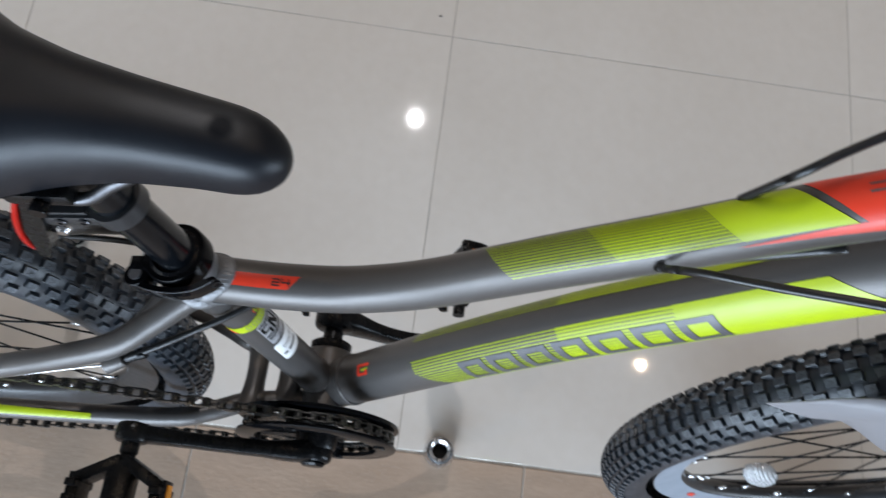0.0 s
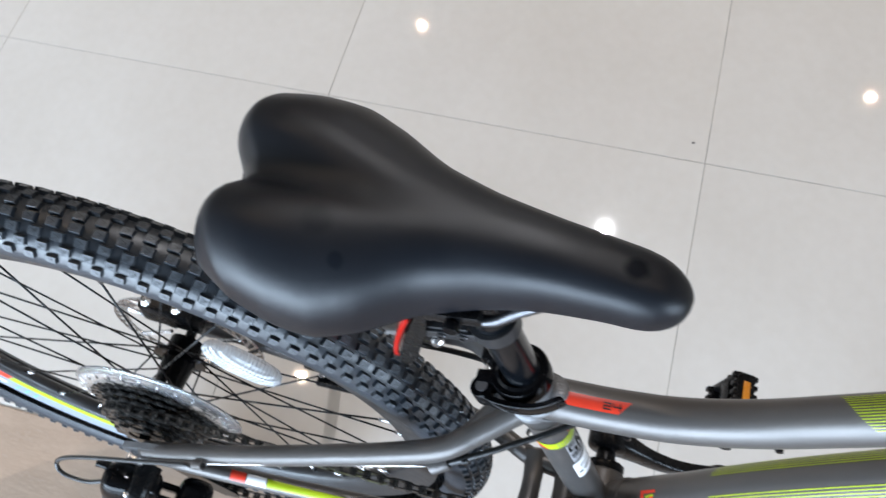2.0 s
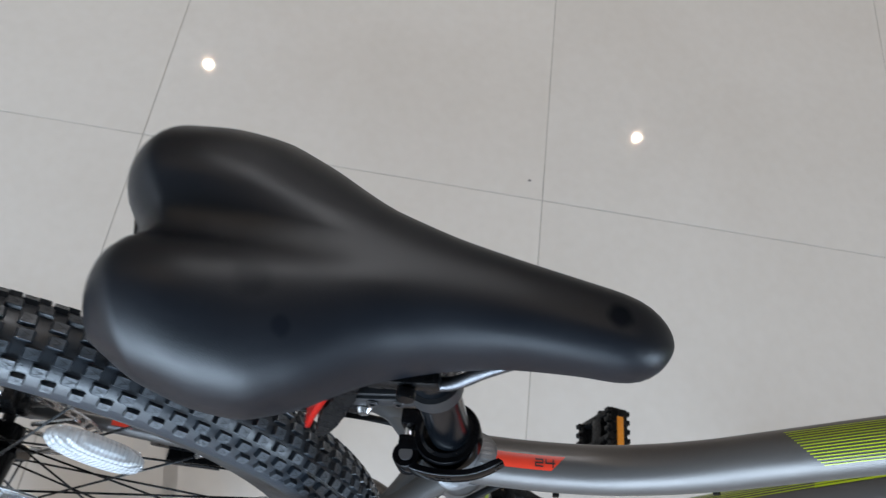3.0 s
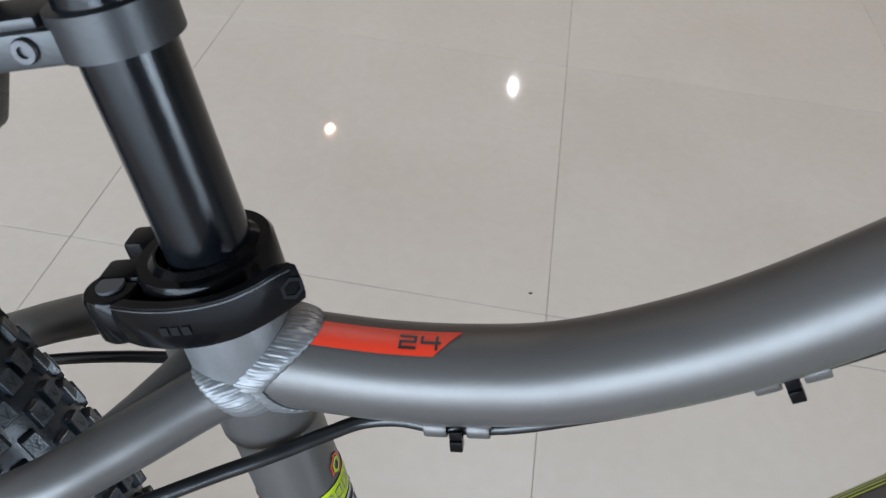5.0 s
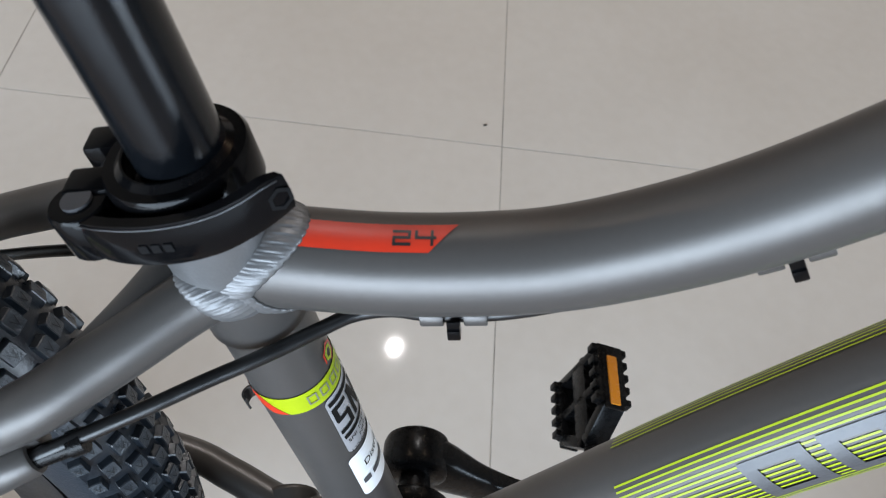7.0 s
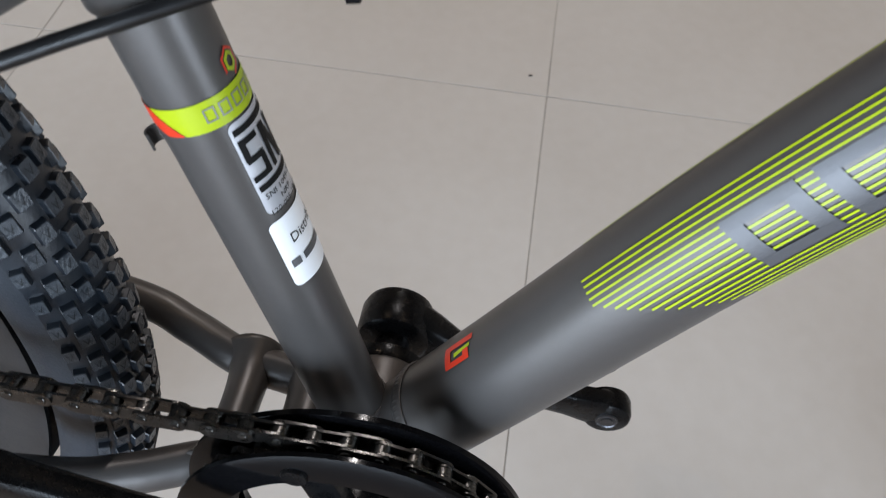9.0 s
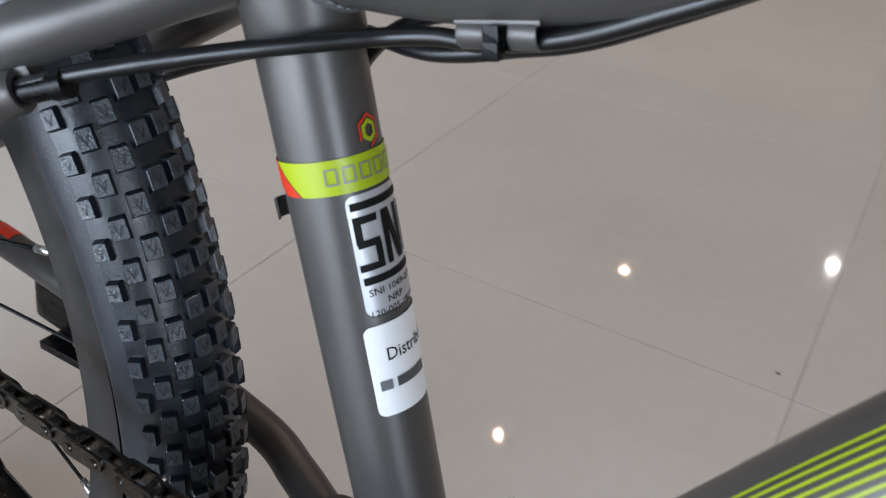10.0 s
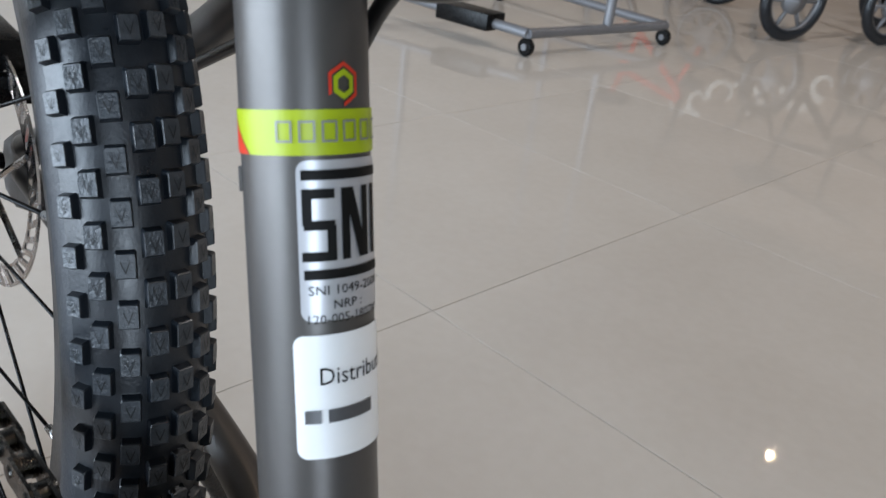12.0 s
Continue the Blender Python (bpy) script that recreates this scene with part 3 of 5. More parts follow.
# down tube: hatching and blocks on both flanks, with grey hollow blocks in place of the brand name
d0, d1, d2, d3 = (s_at_x(down_tube, v) for v in (0.5255, 0.6145, 0.670, 0.75))
for flip in (0, 1):
    ang = (lambda a: a) if not flip else (lambda a: 180 - a)
    thin, thick = [], []
    NL = 20
    for k in range(NL):
        a = 70 - 118 * (k + 0.5) / NL
        start = d0 + max(0, (k - 4)) * 0.0034 if k > 3 else d0 - 0.000 * k
        w1, w2 = 1.05, 2.25
        thin.append(quad_decal(down_tube, [(start, ang(a - w1)), (d1, ang(a - w1)), (d1, ang(a + w1)), (start, ang(a + w1))]))
        thick.append(quad_decal(down_tube, [(d1, ang(a - w2)), (d2, ang(a - w2)), (d2, ang(a + w2)), (d1, ang(a + w2))]))
    for piece in thin + thick:
        part("lime_line", joined("line", [piece]), LIME, bike)
    part("lime_block", joined("lime_block", [quad_decal(down_tube, [(d2, ang(-48)), (d3 + 0.03, ang(-48)), (d3 - 0.03, ang(70)), (d2, ang(70))])]), LIME, bike)

g0 = s_at_x(down_tube, 0.557)
cell = 0.0308
for k in range(7):
    s_ = g0 + k * cell
    w, lo, hi, th, ts = cell * 0.82, -5, 46, 10, 0.0058
    sl = lambda a: (a - lo) / (hi - lo) * -0.004
    glyph = []
    for q in ([(s_, lo), (s_ + w, lo), (s_ + w + sl(lo + th), lo + th), (s_ + sl(lo + th), lo + th)],
              [(s_ + sl(hi - th), hi - th), (s_ + w + sl(hi - th), hi - th), (s_ + w + sl(hi), hi), (s_ + sl(hi), hi)],
              [(s_, lo), (s_ + ts, lo), (s_ + ts + sl(hi), hi), (s_ + sl(hi), hi)],
              [(s_ + w - ts, lo), (s_ + w, lo), (s_ + w + sl(hi), hi), (s_ + w - ts + sl(hi), hi)]):
        glyph.append(quad_decal(down_tube, q, 0.0008))
    part("brand_mark", joined("brand_mark", glyph), DECAL_GREY, bike, "grey hollow block on the down tube")
bm_s = 0.068
badge = [(0, 0.0036, 68, 94), (0, 0.0150, 68, 74), (0, 0.0175, 87, 94), (0.0115, 0.0150, 68, 80)]
part("red_badge", joined("badge", [quad_decal(down_tube, [(bm_s + a, p), (bm_s + b, p), (bm_s + b, q), (bm_s + a, q)]) for a, b, p, q in badge]), RED, bike, "small red badge on the down tube")
part("badge_mark", joined("badge", [quad_decal(down_tube, [(bm_s + 0.006, 77), (bm_s + 0.016, 80), (bm_s + 0.016, 84), (bm_s + 0.006, 82)])]), LIME, bike)



# chain stay stripe on the drive side
cs = stays[-1][1]
c0, c1, c2, c3 = (s_at_x(cs, v) for v in (0.235, 0.128, 0.108, 0.092))
part("lime_stripe", joined("stripe", [quad_decal(cs, [(c0, 45), (c1, 45), (c1, 100), (c0, 80)])]), LIME, bike, "lime stripe on the chain stay")
part("white_stripe", joined("stripe", [quad_decal(cs, [(c1 + 0.001, 42), (c2, 42), (c2, 105), (c1 + 0.001, 102)])]), WHITE, bike)
part("red_stripe", joined("stripe", [quad_decal(cs, [(c2 + 0.001, 42), (c3, 42), (c3, 110), (c2 + 0.001, 106)])]), RED, bike)


# seat tube stickers
def su(z):
    return (z - 0.285) / 0.9644


part("lime_band", joined("band", [quad_decal(seat_tube, [(su(0.4662), 1), (su(0.4662), 150), (su(0.4760), 150), (su(0.4760), -34)])]), LIME, bike, "lime band round the seat tube")
for k in range(6):
    a = 29 + 18.5 * k
    edges = ((a, a + 13.5, 0.4732, 0.4737), (a, a + 13.5, 0.4690, 0.4695), (a, a + 1.9, 0.4695, 0.4732), (a + 11.6, a + 13.5, 0.4695, 0.4732))
    part("band_mark", joined("band_mark", [quad_decal(seat_tube, [(su(c), p), (su(c), q), (su(d), q), (su(d), p)], 0.0007) for p, q, c, d in edges]), BAND_GREY, bike)
part("red_corner", joined("red_corner", [quad_decal(seat_tube, [(su(0.4662), -24), (su(0.4662), -1), (su(0.4760), -36), (su(0.4760), -84)])]), RED, bike)
pl = su(0.4813)


def rounded(tube, s0, s1, a0, a1, rad, off=0.0004):
    """A thin sticker with rounded corners."""
    v, fc = [], []
    rows = [s0 + rad * (1 - math.cos(math.pi / 2 * k / 5)) for k in range(6)] + [s1 - rad * (1 - math.cos(math.pi / 2 * (5 - k) / 5)) for k in range(6)]
    n = 18
    for q in rows:
        d = max(0.0, s0 + rad - q, q - s1 + rad)
        cut = math.degrees((rad - math.sqrt(max(0.0, rad * rad - d * d))) / 0.0155)
        for k in range(n + 1):
            v.append(tube.at(q, a0 + cut + (a1 - a0 - 2 * cut) * k / n, off))
    for i in range(len(rows) - 1):
        for k in range(n):
            o = i * (n + 1) + k
            fc.append((o, o + 1, o + n + 2, o + n + 1))
    return v, fc


def hexagon(c_s, c_a, rad, width, skip=()):
    out = []
    pts = [(c_s + rad * math.cos(radians(60 * k)) * 1.05, c_a + math.degrees(rad * math.sin(radians(60 * k)) * 0.9 / 0.0155)) for k in range(6)]
    ins = [(c_s + (q[0] - c_s) * (1 - width), c_a + (q[1] - c_a) * (1 - width)) for q in pts]
    for k in range(6):
        if k not in skip:
            j = (k + 1) % 6
            out.append(quad_decal(seat_tube, [pts[k], pts[j], ins[j], ins[k]], 0.0005))
    return out


part("hexagon_badge", joined("hexagon", hexagon(pl, 87, 0.0048, 0.2, (3,))), RED, bike, "small red hexagon badge")
part("hexagon_core", joined("hexagon", hexagon(pl, 87, 0.0033, 0.42, ())), LIME, bike)

# standards sticker in silver foil
s_lo, s_hi = su(0.4290), su(0.4652)
part("standards_sticker", joined("sticker", [rounded(seat_tube, s_lo, s_hi, 44, 134, 0.0026)]), SILVER, bike, "silver standards sticker with black lettering")
bars = [quad_decal(seat_tube, [(s_hi - 0.0045, 48), (s_hi - 0.0045, 129), (s_hi - 0.0022, 129), (s_hi - 0.0022, 48)], 0.0007),
        quad_decal(seat_tube, [(s_hi - 0.0275, 48), (s_hi - 0.0275, 129), (s_hi - 0.0252, 129), (s_hi - 0.0252, 48)], 0.0007)]
part("sticker_rule", joined("rule", bars), INK, bike)
g_hi, g_lo = s_hi - 0.0065, s_hi - 0.0232
gm = (g_hi + g_lo) / 2


def glyph_bar(s0, s1, a0, a1):
    return quad_decal(seat_tube, [(s0, a0 + 5), (s0, a1 + 5), (s1, a1 + 5), (s1, a0 + 5)], 0.0007)


t_ = 0.0022
letters = [glyph_bar(g_hi - t_, g_hi, 44, 70), glyph_bar(gm - t_ / 2, gm + t_ / 2, 44, 70), glyph_bar(g_lo, g_lo + t_, 42, 70),
           glyph_bar(gm, g_hi, 43, 51), glyph_bar(g_lo, gm, 63, 71),
           glyph_bar(g_lo, g_hi, 76, 84), glyph_bar(g_lo, g_hi, 98, 106),
           quad_decal(seat_tube, [(g_hi, 83), (g_hi, 93), (g_lo, 109), (g_lo, 99)], 0.0007), glyph_bar(g_lo, g_hi, 112, 119)]
part("sticker_letters", joined("letters", letters), INK, bike, "bold black letters SNI")
part("sticker_text", lettering("SNI 1049-2008", seat_tube, s_hi - 0.0312, 51, 0.0022, 0.0205, 90), INK, bike)
part("sticker_text", lettering("NRP :", seat_tube, s_hi - 0.0347, 72, 0.0021, 0.0075, 90), INK, bike)
part("sticker_text", lettering("120-005-180740", seat_tube, s_hi - 0.0380, 50, 0.0021, 0.0205, 90), INK, bike)
w_lo, w_hi = su(0.3960), su(0.4258)
part("paper_sticker", joined("sticker", [rounded(seat_tube, w_lo, w_hi, 36, 143, 0.0026)]), WHITE, bike, "white distributor sticker with rounded corners")
part("sticker_text", lettering("Distributor", seat_tube, su(0.4140), 58, 0.0042, 0.0245, 90), INK, bike)
part("sticker_text", joined("bars", [quad_decal(seat_tube, [(su(0.4048), 44), (su(0.4048), 58), (su(0.4080), 58), (su(0.4080), 44)], 0.0007),
                                     quad_decal(seat_tube, [(su(0.4048), 64), (su(0.4048), 110), (su(0.4080), 110), (su(0.4080), 64)], 0.0007)]), DECAL_GREY, bike)

# little spring clip behind the seat tube
clip_v, clip_f = [], []
for k in range(19):
    q = radians(-60 + 270 * k / 18)
    for r, z in ((0.0030, -0.0032), (0.0038, -0.0032), (0.0038, 0.0032), (0.0030, 0.0032)):
        clip_v.append((-r * math.cos(q) , r * math.sin(q), z))
for k in range(18):
    for i in range(4):
        j = (i + 1) % 4
        clip_f.append((4 * k + i, 4 * k + j, 4 * k + 4 + j, 4 * k + 4 + i))
clip_f += [(0, 1, 2, 3), (75, 74, 73, 72)]
part("hose_clip", sharp(joined("clip", [(clip_v, clip_f)])), GREY, bike, "small open grey hose clip", m=Matrix.Translation((0.3638, -0.003, 0.4535)) @ Matrix.Rotation(radians(-15), 4, "Y"))

# ---------- seat clamp, post, saddle ----------
TILT = Matrix.Rotation(radians(-15.33), 4, "Y")


def on_seat(k):
    return Matrix.Translation(tuple(SEAT_0 + SEAT_DIR * k)) @ TILT


clamp = part("seat_clamp", sharp(joined("clamp", [lathe([(0.0172, 0), (0.0205, 0.0006), (0.0205, 0.0125), (0.0196, 0.014), (0.0165, 0.014), (0.0145, 0.0155), (0.0138, 0.0155), (0.0138, 0)], 48, "z", True),
                                                  block((0.014, 0.010, 0.012), 0.0015, pose(-0.0225, -0.007, 0.0072)),
                                                  block((0.014, 0.010, 0.012), 0.0015, pose(-0.0225, 0.010, 0.0072))])), BLACK_GLOSS, bike, "black quick-release seat clamp", on_seat(0.2845))
# the lever wraps the drive side
lev = spline([(-0.0305, -0.0095, 0.0040, 0.0050, 0.0060), (-0.0265, -0.0165, 0.0042, 0.0052, 0.0068), (-0.0160, -0.0218, 0.0044, 0.0048, 0.0074), (-0.001, -0.0242, 0.0050, 0.0044, 0.0074),
              (0.0125, -0.0242, 0.0070, 0.0044, 0.0070), (0.0225, -0.0222, 0.0098, 0.0046, 0.0066), (0.0295, -0.0196, 0.0124, 0.0048, 0.0064), (0.0335, -0.0176, 0.0132, 0.0040, 0.0056)], 4)
lv, lf = [], []
for i, (x, y, z, th, ht) in enumerate(lev):
    nx, ny = x / math.hypot(x, y), y / math.hypot(x, y)
    for dr, dz in ((-1, -1), (-0.7, 1), (0.7, 1), (1, 0.4), (1, -0.6), (0.6, -1)):
        lv.append((x + nx * dr * th * 0.5, y + ny * dr * th * 0.5, z + dz * ht))
for i in range(len(lev) - 1):
    for k in range(6):
        q = (k + 1) % 6
        lf.append((i * 6 + k, i * 6 + q, i * 6 + 6 + q, i * 6 + 6 + k))
lf += [tuple(range(6)), tuple(len(lv) - 6 + k for k in range(5, -1, -1))]
lever = part("lever", sharp(joined("lever", [(lv, lf)]), 50), BLACK_GLOSS, clamp, "glossy black curved lever")


# edge highlight of the lever, put in as a thin steel line
part("lever_glint", fix(joined("edge", [pipe([(x * (1 + 0.44 * th / math.hypot(x, y)), y * (1 + 0.44 * th / math.hypot(x, y)), z + ht * 0.86) for x, y, z, th, ht in lev[2::3]], [0.00022] * len(lev[2::3]), 8, 3)])), DARK_STEEL, clamp, "thin steel line standing in for the highlight along the worn lever edge")


def lever_mark(at, shapes):
    """Thin printed shapes on the outer face of the lever; shapes are outlines in metres along and up the lever."""
    x, y, z, th, ht = lev[at]
    ax = Vector((lev[at + 1][0] - lev[at - 1][0], lev[at + 1][1] - lev[at - 1][1], lev[at + 1][2] - lev[at - 1][2])).normalized()
    out = Vector((x, y, 0)).normalized()
    c = Vector((x, y, z)) + out * (th * 0.5 + 0.0003)
    v, fc = [], []
    for ol in shapes:
        fc.append(tuple(range(len(v), len(v) + len(ol))))
        v += [tuple(c + ax * p + Vector((0, 0, 1)) * q) for p, q in ol]
    return joined("mark", [(v, fc)], False)


HEX = [(math.cos(radians(60 * k + 30)), math.sin(radians(60 * k + 30))) for k in range(7)]
MARK_GREY = material("faint_grey_print", (0.007, 0.0073, 0.008), 0.4, 0, (0.0055, 0.006, 0.0065), 80, 0.5, 0.05, 0.0, 400, 0.0, 0.12)
part("lever_mark", lever_mark(25, [[(HEX[k][0] * 0.0036, HEX[k][1] * 0.0036), (HEX[k + 1][0] * 0.0036, HEX[k + 1][1] * 0.0036), (HEX[k + 1][0] * 0.0024, HEX[k + 1][1] * 0.0024), (HEX[k][0] * 0.0024, HEX[k][1] * 0.0024)] for k in range(6)]), MARK_GREY, clamp, "faint grey hexagon print")
for k in range(3):
    part("lever_mark", lever_mark(12, [[(-0.0052 + 0.0036 * k, -0.0014), (-0.0026 + 0.0036 * k, -0.0014), (-0.0026 + 0.0036 * k, 0.0014), (-0.0052 + 0.0036 * k, 0.0014)]]), MARK_GREY, clamp)
part("cam_barrel", sharp(joined("barrel", [lathe([(0, -0.0075), (0.0078, -0.0075), (0.0085, -0.0065), (0.0085, 0.0065), (0.0078, 0.0075), (0, 0.0075)], 24, "z")])), BLACK_GLOSS, clamp,
     m=pose(-0.0240, -0.0140, 0.0045))
part("cam_pin", sharp(joined("pin", [lathe([(0, 0), (0.0042, 0), (0.0042, 0.0012), (0, 0.0012)], 20, "z")])), DECAL_GREY, clamp, "grey pin", m=pose(-0.0240, -0.0140, 0.0117))
part("bolt", sharp(joined("bolt", [lathe([(0, -0.016), (0.0032, -0.016), (0.0032, 0.016), (0, 0.016)], 16)])), STEEL, clamp, m=pose(-0.0245, 0.0, 0.0045))

post = Sweep([tuple(SEAT_0 + SEAT_DIR * k + np.array([0.002, 0, 0])) for k in np.linspace(0.26, 0.405, 16)], 0.0127, 1)
part("seat_post", post.mesh("seat_post", 40), POST, bike, "glossy black seat post smeared with grease")
part("post_band", sharp(joined("band", [lathe([(0.0128, 0), (0.0156, 0.0005), (0.0156, 0.012), (0.0128, 0.0125)], 40, "z"),
                                        block((0.036, 0.0035, 0.009), 0.0010, pose(-0.026, -0.0105, 0.0045)),
                                        block((0.036, 0.0035, 0.009), 0.0010, pose(-0.026, 0.0075, 0.0045)),
                                        block((0.030, 0.018, 0.0030), 0.0008, pose(-0.029, -0.0015, 0.0105))])), BAND_PLASTIC, bike, "satin grey plastic band and bracket clamped on the post", Matrix.Translation((0.002, 0, 0)) @ on_seat(0.3615))
for k in range(2):
    part("band_screw", sharp(joined("screw", [lathe([(0, 0), (0.0026, 0), (0.0034, 0.0012), (0.0030, 0.002), (0.0016, 0.002), (0.0016, 0.001), (0, 0.001)], 16)])), DARK_STEEL, bike,
         m=on_seat(0.3615) @ pose(-0.0160 - 0.0145 * k, -0.0118, 0.0045) @ Matrix.Rotation(radians(180), 4, "Z"))
head = part("post_head", sharp(joined("head", [block((0.044, 0.030, 0.020), 0.005, pose(-0.004, 0, 0.008), 3), block((0.036, 0.056, 0.010), 0.003, pose(-0.002, 0, 0.014), 2),
                                               lathe([(0.0135, -0.016), (0.0150, -0.010), (0.0150, 0.004), (0.012, 0.01)], 32, "z")])), BLACK_SATIN, bike, "black saddle clamp head",
            m=Matrix.Translation((0.3205, 0, 0.676)) @ Matrix.Rotation(radians(-12), 4, "Y"))
for k in (-1, 1):
    part("clamp_bolt", sharp(joined("bolt", [lathe([(0, 0), (0.004, 0), (0.0046, 0.001), (0.0046, 0.005), (0.0036, 0.006), (0, 0.006)], 16, "y")])), BLACK_GLOSS, head, m=pose(0.0, 0.031 * k - 0.003, 0.013))

# tail reflector hung behind the post
refl = part("tail_reflector", sharp(joined("body", [plate([(0.2905, 0.658), (0.2775, 0.613), (0.2730, 0.575), (0.2785, 0.572), (0.2860, 0.594), (0.2940, 0.630), (0.2960, 0.655)], 0.028),
                                                     block((0.013, 0.015, 0.030), 0.002, pose(0.2935, -0.002, 0.618, 0, 14, 0))])), BLACK_SATIN, bike, "black reflector body with red lens")
lv, lf = [], []
NU, NV = 10, 16
for i in range(NU + 1):
    for j in range(NV + 1):
        u, w = 2 * i / NU - 1, 2 * j / NV - 1
        z = 0.6150 + 0.0425 * w
        x = 0.2745 + 0.0098 * w + 0.0035 * w * w - 0.0010 * (1 - u * u)
        lv.append((x, -0.002 + u * 0.0125 * (1 - 0.40 * w * w), z))
for i in range(NU):
    for j in range(NV):
        k = i * (NV + 1) + j
        lf.append((k, k + 1, k + NV + 2, k + NV + 1))
ob = part("lens", fix(mesh_of("lens", lv, lf)), RED_LENS, refl, "glossy red curved reflector lens")
so = ob.modifiers.new("thick", "SOLIDIFY")
so.thickness, so.offset = 0.0032, 0
part("screw", sharp(joined("screw", [lathe([(0, 0), (0.0042, 0), (0.0046, 0.002), (0.003, 0.0045), (0, 0.0045)], 12, "y")])), STEEL, refl, m=pose(0.2994, -0.009, 0.615) @ Matrix.Rotation(radians(180), 4, "Z"))


def saddle_mesh():
    """Saddle shell: cross-sections from the notched tail to the nose."""
    S = [0, 0.012, 0.03, 0.055, 0.08, 0.15, 0.22, 0.3, 0.38, 0.46, 0.54, 0.62, 0.7, 0.78, 0.86, 0.92, 0.96, 0.985, 1.0]
    ks = [0, 0.06, 0.14, 0.24, 0.36, 0.48, 0.6, 0.72, 0.85, 0.95, 1.0]
    wv = [0.051, 0.0635, 0.0685, 0.0680, 0.0570, 0.0400, 0.0295, 0.0235, 0.0205, 0.0195, 0.0185]
    zt = [0.737, 0.7475, 0.7510, 0.7510, 0.7480, 0.7455, 0.7435, 0.7415, 0.7375, 0.7335, 0.7310]
    hh = [0.026, 0.033, 0.041, 0.044, 0.041, 0.036, 0.030, 0.0245, 0.0205, 0.0195, 0.0195]
    NA = 36
    v, fc = [], []
    fine = []
    for a, b in zip(S[:-1], S[1:]):
        fine += [a + (b - a) * k / 3 for k in range(3)]
    fine = [q if q < 0.9 else 0.9 + 0.1 * math.sin(math.pi / 2 * (q - 0.9) / 0.1) for q in fine]
    fine.append(1.0)
    for s in fine:
        w, z0, h = (float(np.interp(s, ks, q)) for q in (wv, zt, hh))
        nose = max(0.0, (s - 0.9) / 0.1)
        shrink = math.sqrt(max(0.0, 1 - nose ** 2)) if nose > 0 else 1.0
        tail = max(0.0, 1 - s / 0.06)
        for k in range(NA + 1):
            ph = -1 + 2 * k / NA
            ang = ph * radians(108)
            yy = math.copysign(abs(math.sin(ang)) ** 0.85, ang)
            down = 1 - math.copysign(abs(math.cos(ang)) ** 0.75, math.cos(ang))
            y = w * yy * max(shrink, 0.02)
            z = z0 - h * down * (0.15 + 0.85 * shrink) - 0.013 * (1 - shrink)
            t = abs(y) / 0.066
            groove = 0.0170 * math.exp(-(y / 0.0095) ** 2) * math.exp(-((s - 0.12) / 0.2) ** 2)
            hump = 0.0045 * math.exp(-((abs(y) - 0.038) / 0.018) ** 2) * math.exp(-((s - 0.12) / 0.16) ** 2)
            if abs(ph) < 0.75:
                z += hump - groove
            z = z0 - 0.024 + (z - z0 + 0.024) * math.sqrt(max(0.0, 1 - tail ** 2)) if tail > 0 else z
            xr = 0.1725 + 0.016 * math.exp(-(y / 0.014) ** 2) + 0.05 * max(0.0, t - 0.5) ** 1.7
            xn = 0.4368
            x = xr + s * (xn - xr)
            v.append((x, y + 0.0165 * (0.437 - x) / 0.262 - 0.002, z))
    n = NA + 1
    rows = len(fine)
    for i in range(rows - 1):
        for k in range(NA):
            fc.append((i * n + k, i * n + k + 1, (i + 1) * n + k + 1, (i + 1) * n + k))
    # closed underside
    base = len(v)
    for i in range(rows):
        za, zb = v[i * n][2], v[i * n + NA][2]
        for k in range(9):
            q = v[i * n + k * NA // 8]
            v.append((q[0], q[1] * 0.99 + 0.0001, za + (zb - za) * k / 8))
    for i in range(rows - 1):
        for k in range(8):
            fc.append((base + i * 9 + k, base + (i + 1) * 9 + k, base + (i + 1) * 9 + k + 1, base + i * 9 + k + 1))
    bm = bmesh.new()
    for q in v:
        bm.verts.new(q)
    bm.verts.ensure_lookup_table()
    for q in fc:
        try:
            bm.faces.new([bm.verts[i] for i in dict.fromkeys(q)])
        except ValueError:
            pass
    bmesh.ops.remove_doubles(bm, verts=bm.verts, dist=0.00025)
    for _ in range(3):
        bmesh.ops.smooth_vert(bm, verts=bm.verts, factor=0.4, use_axis_x=True, use_axis_y=True, use_axis_z=True)
    bmesh.ops.recalc_face_normals(bm, faces=bm.faces)
    for q in bm.faces:
        q.smooth = True
    return bm


saddle = part("saddle", saddle_mesh(), VINYL, bike, "black vinyl saddle with a notched tail")
for side in (-1, 1):
    part("rail", Sweep([(0.235, 0.026 * side, 0.715), (0.262, 0.024 * side, 0.694), (0.286, 0.022 * side, 0.687), (0.312, 0.022 * side, 0.686), (0.337, 0.022 * side, 0.687), (0.356, 0.018 * side, 0.702), (0.392, 0.009 * side, 0.722)], 0.0035, 8).mesh("rail", 14), DARK_STEEL, saddle, "bent dark chromed saddle rail")


# ---------- wheels ----------
def rim_mesh():
    prof = [(0.2815, -0.0140), (0.2785, -0.0139), (0.2535, -0.0080), (0.2505, -0.0045), (0.2498, 0.0), (0.2505, 0.0045), (0.2535, 0.0080), (0.2785, 0.0139), (0.2815, 0.0140), (0.2815, 0.011), (0.268, 0.008), (0.268, -0.008), (0.2815, -0.011)]
    return sharp(joined("rim", [lathe(prof, 120, closed=True)]), 40)


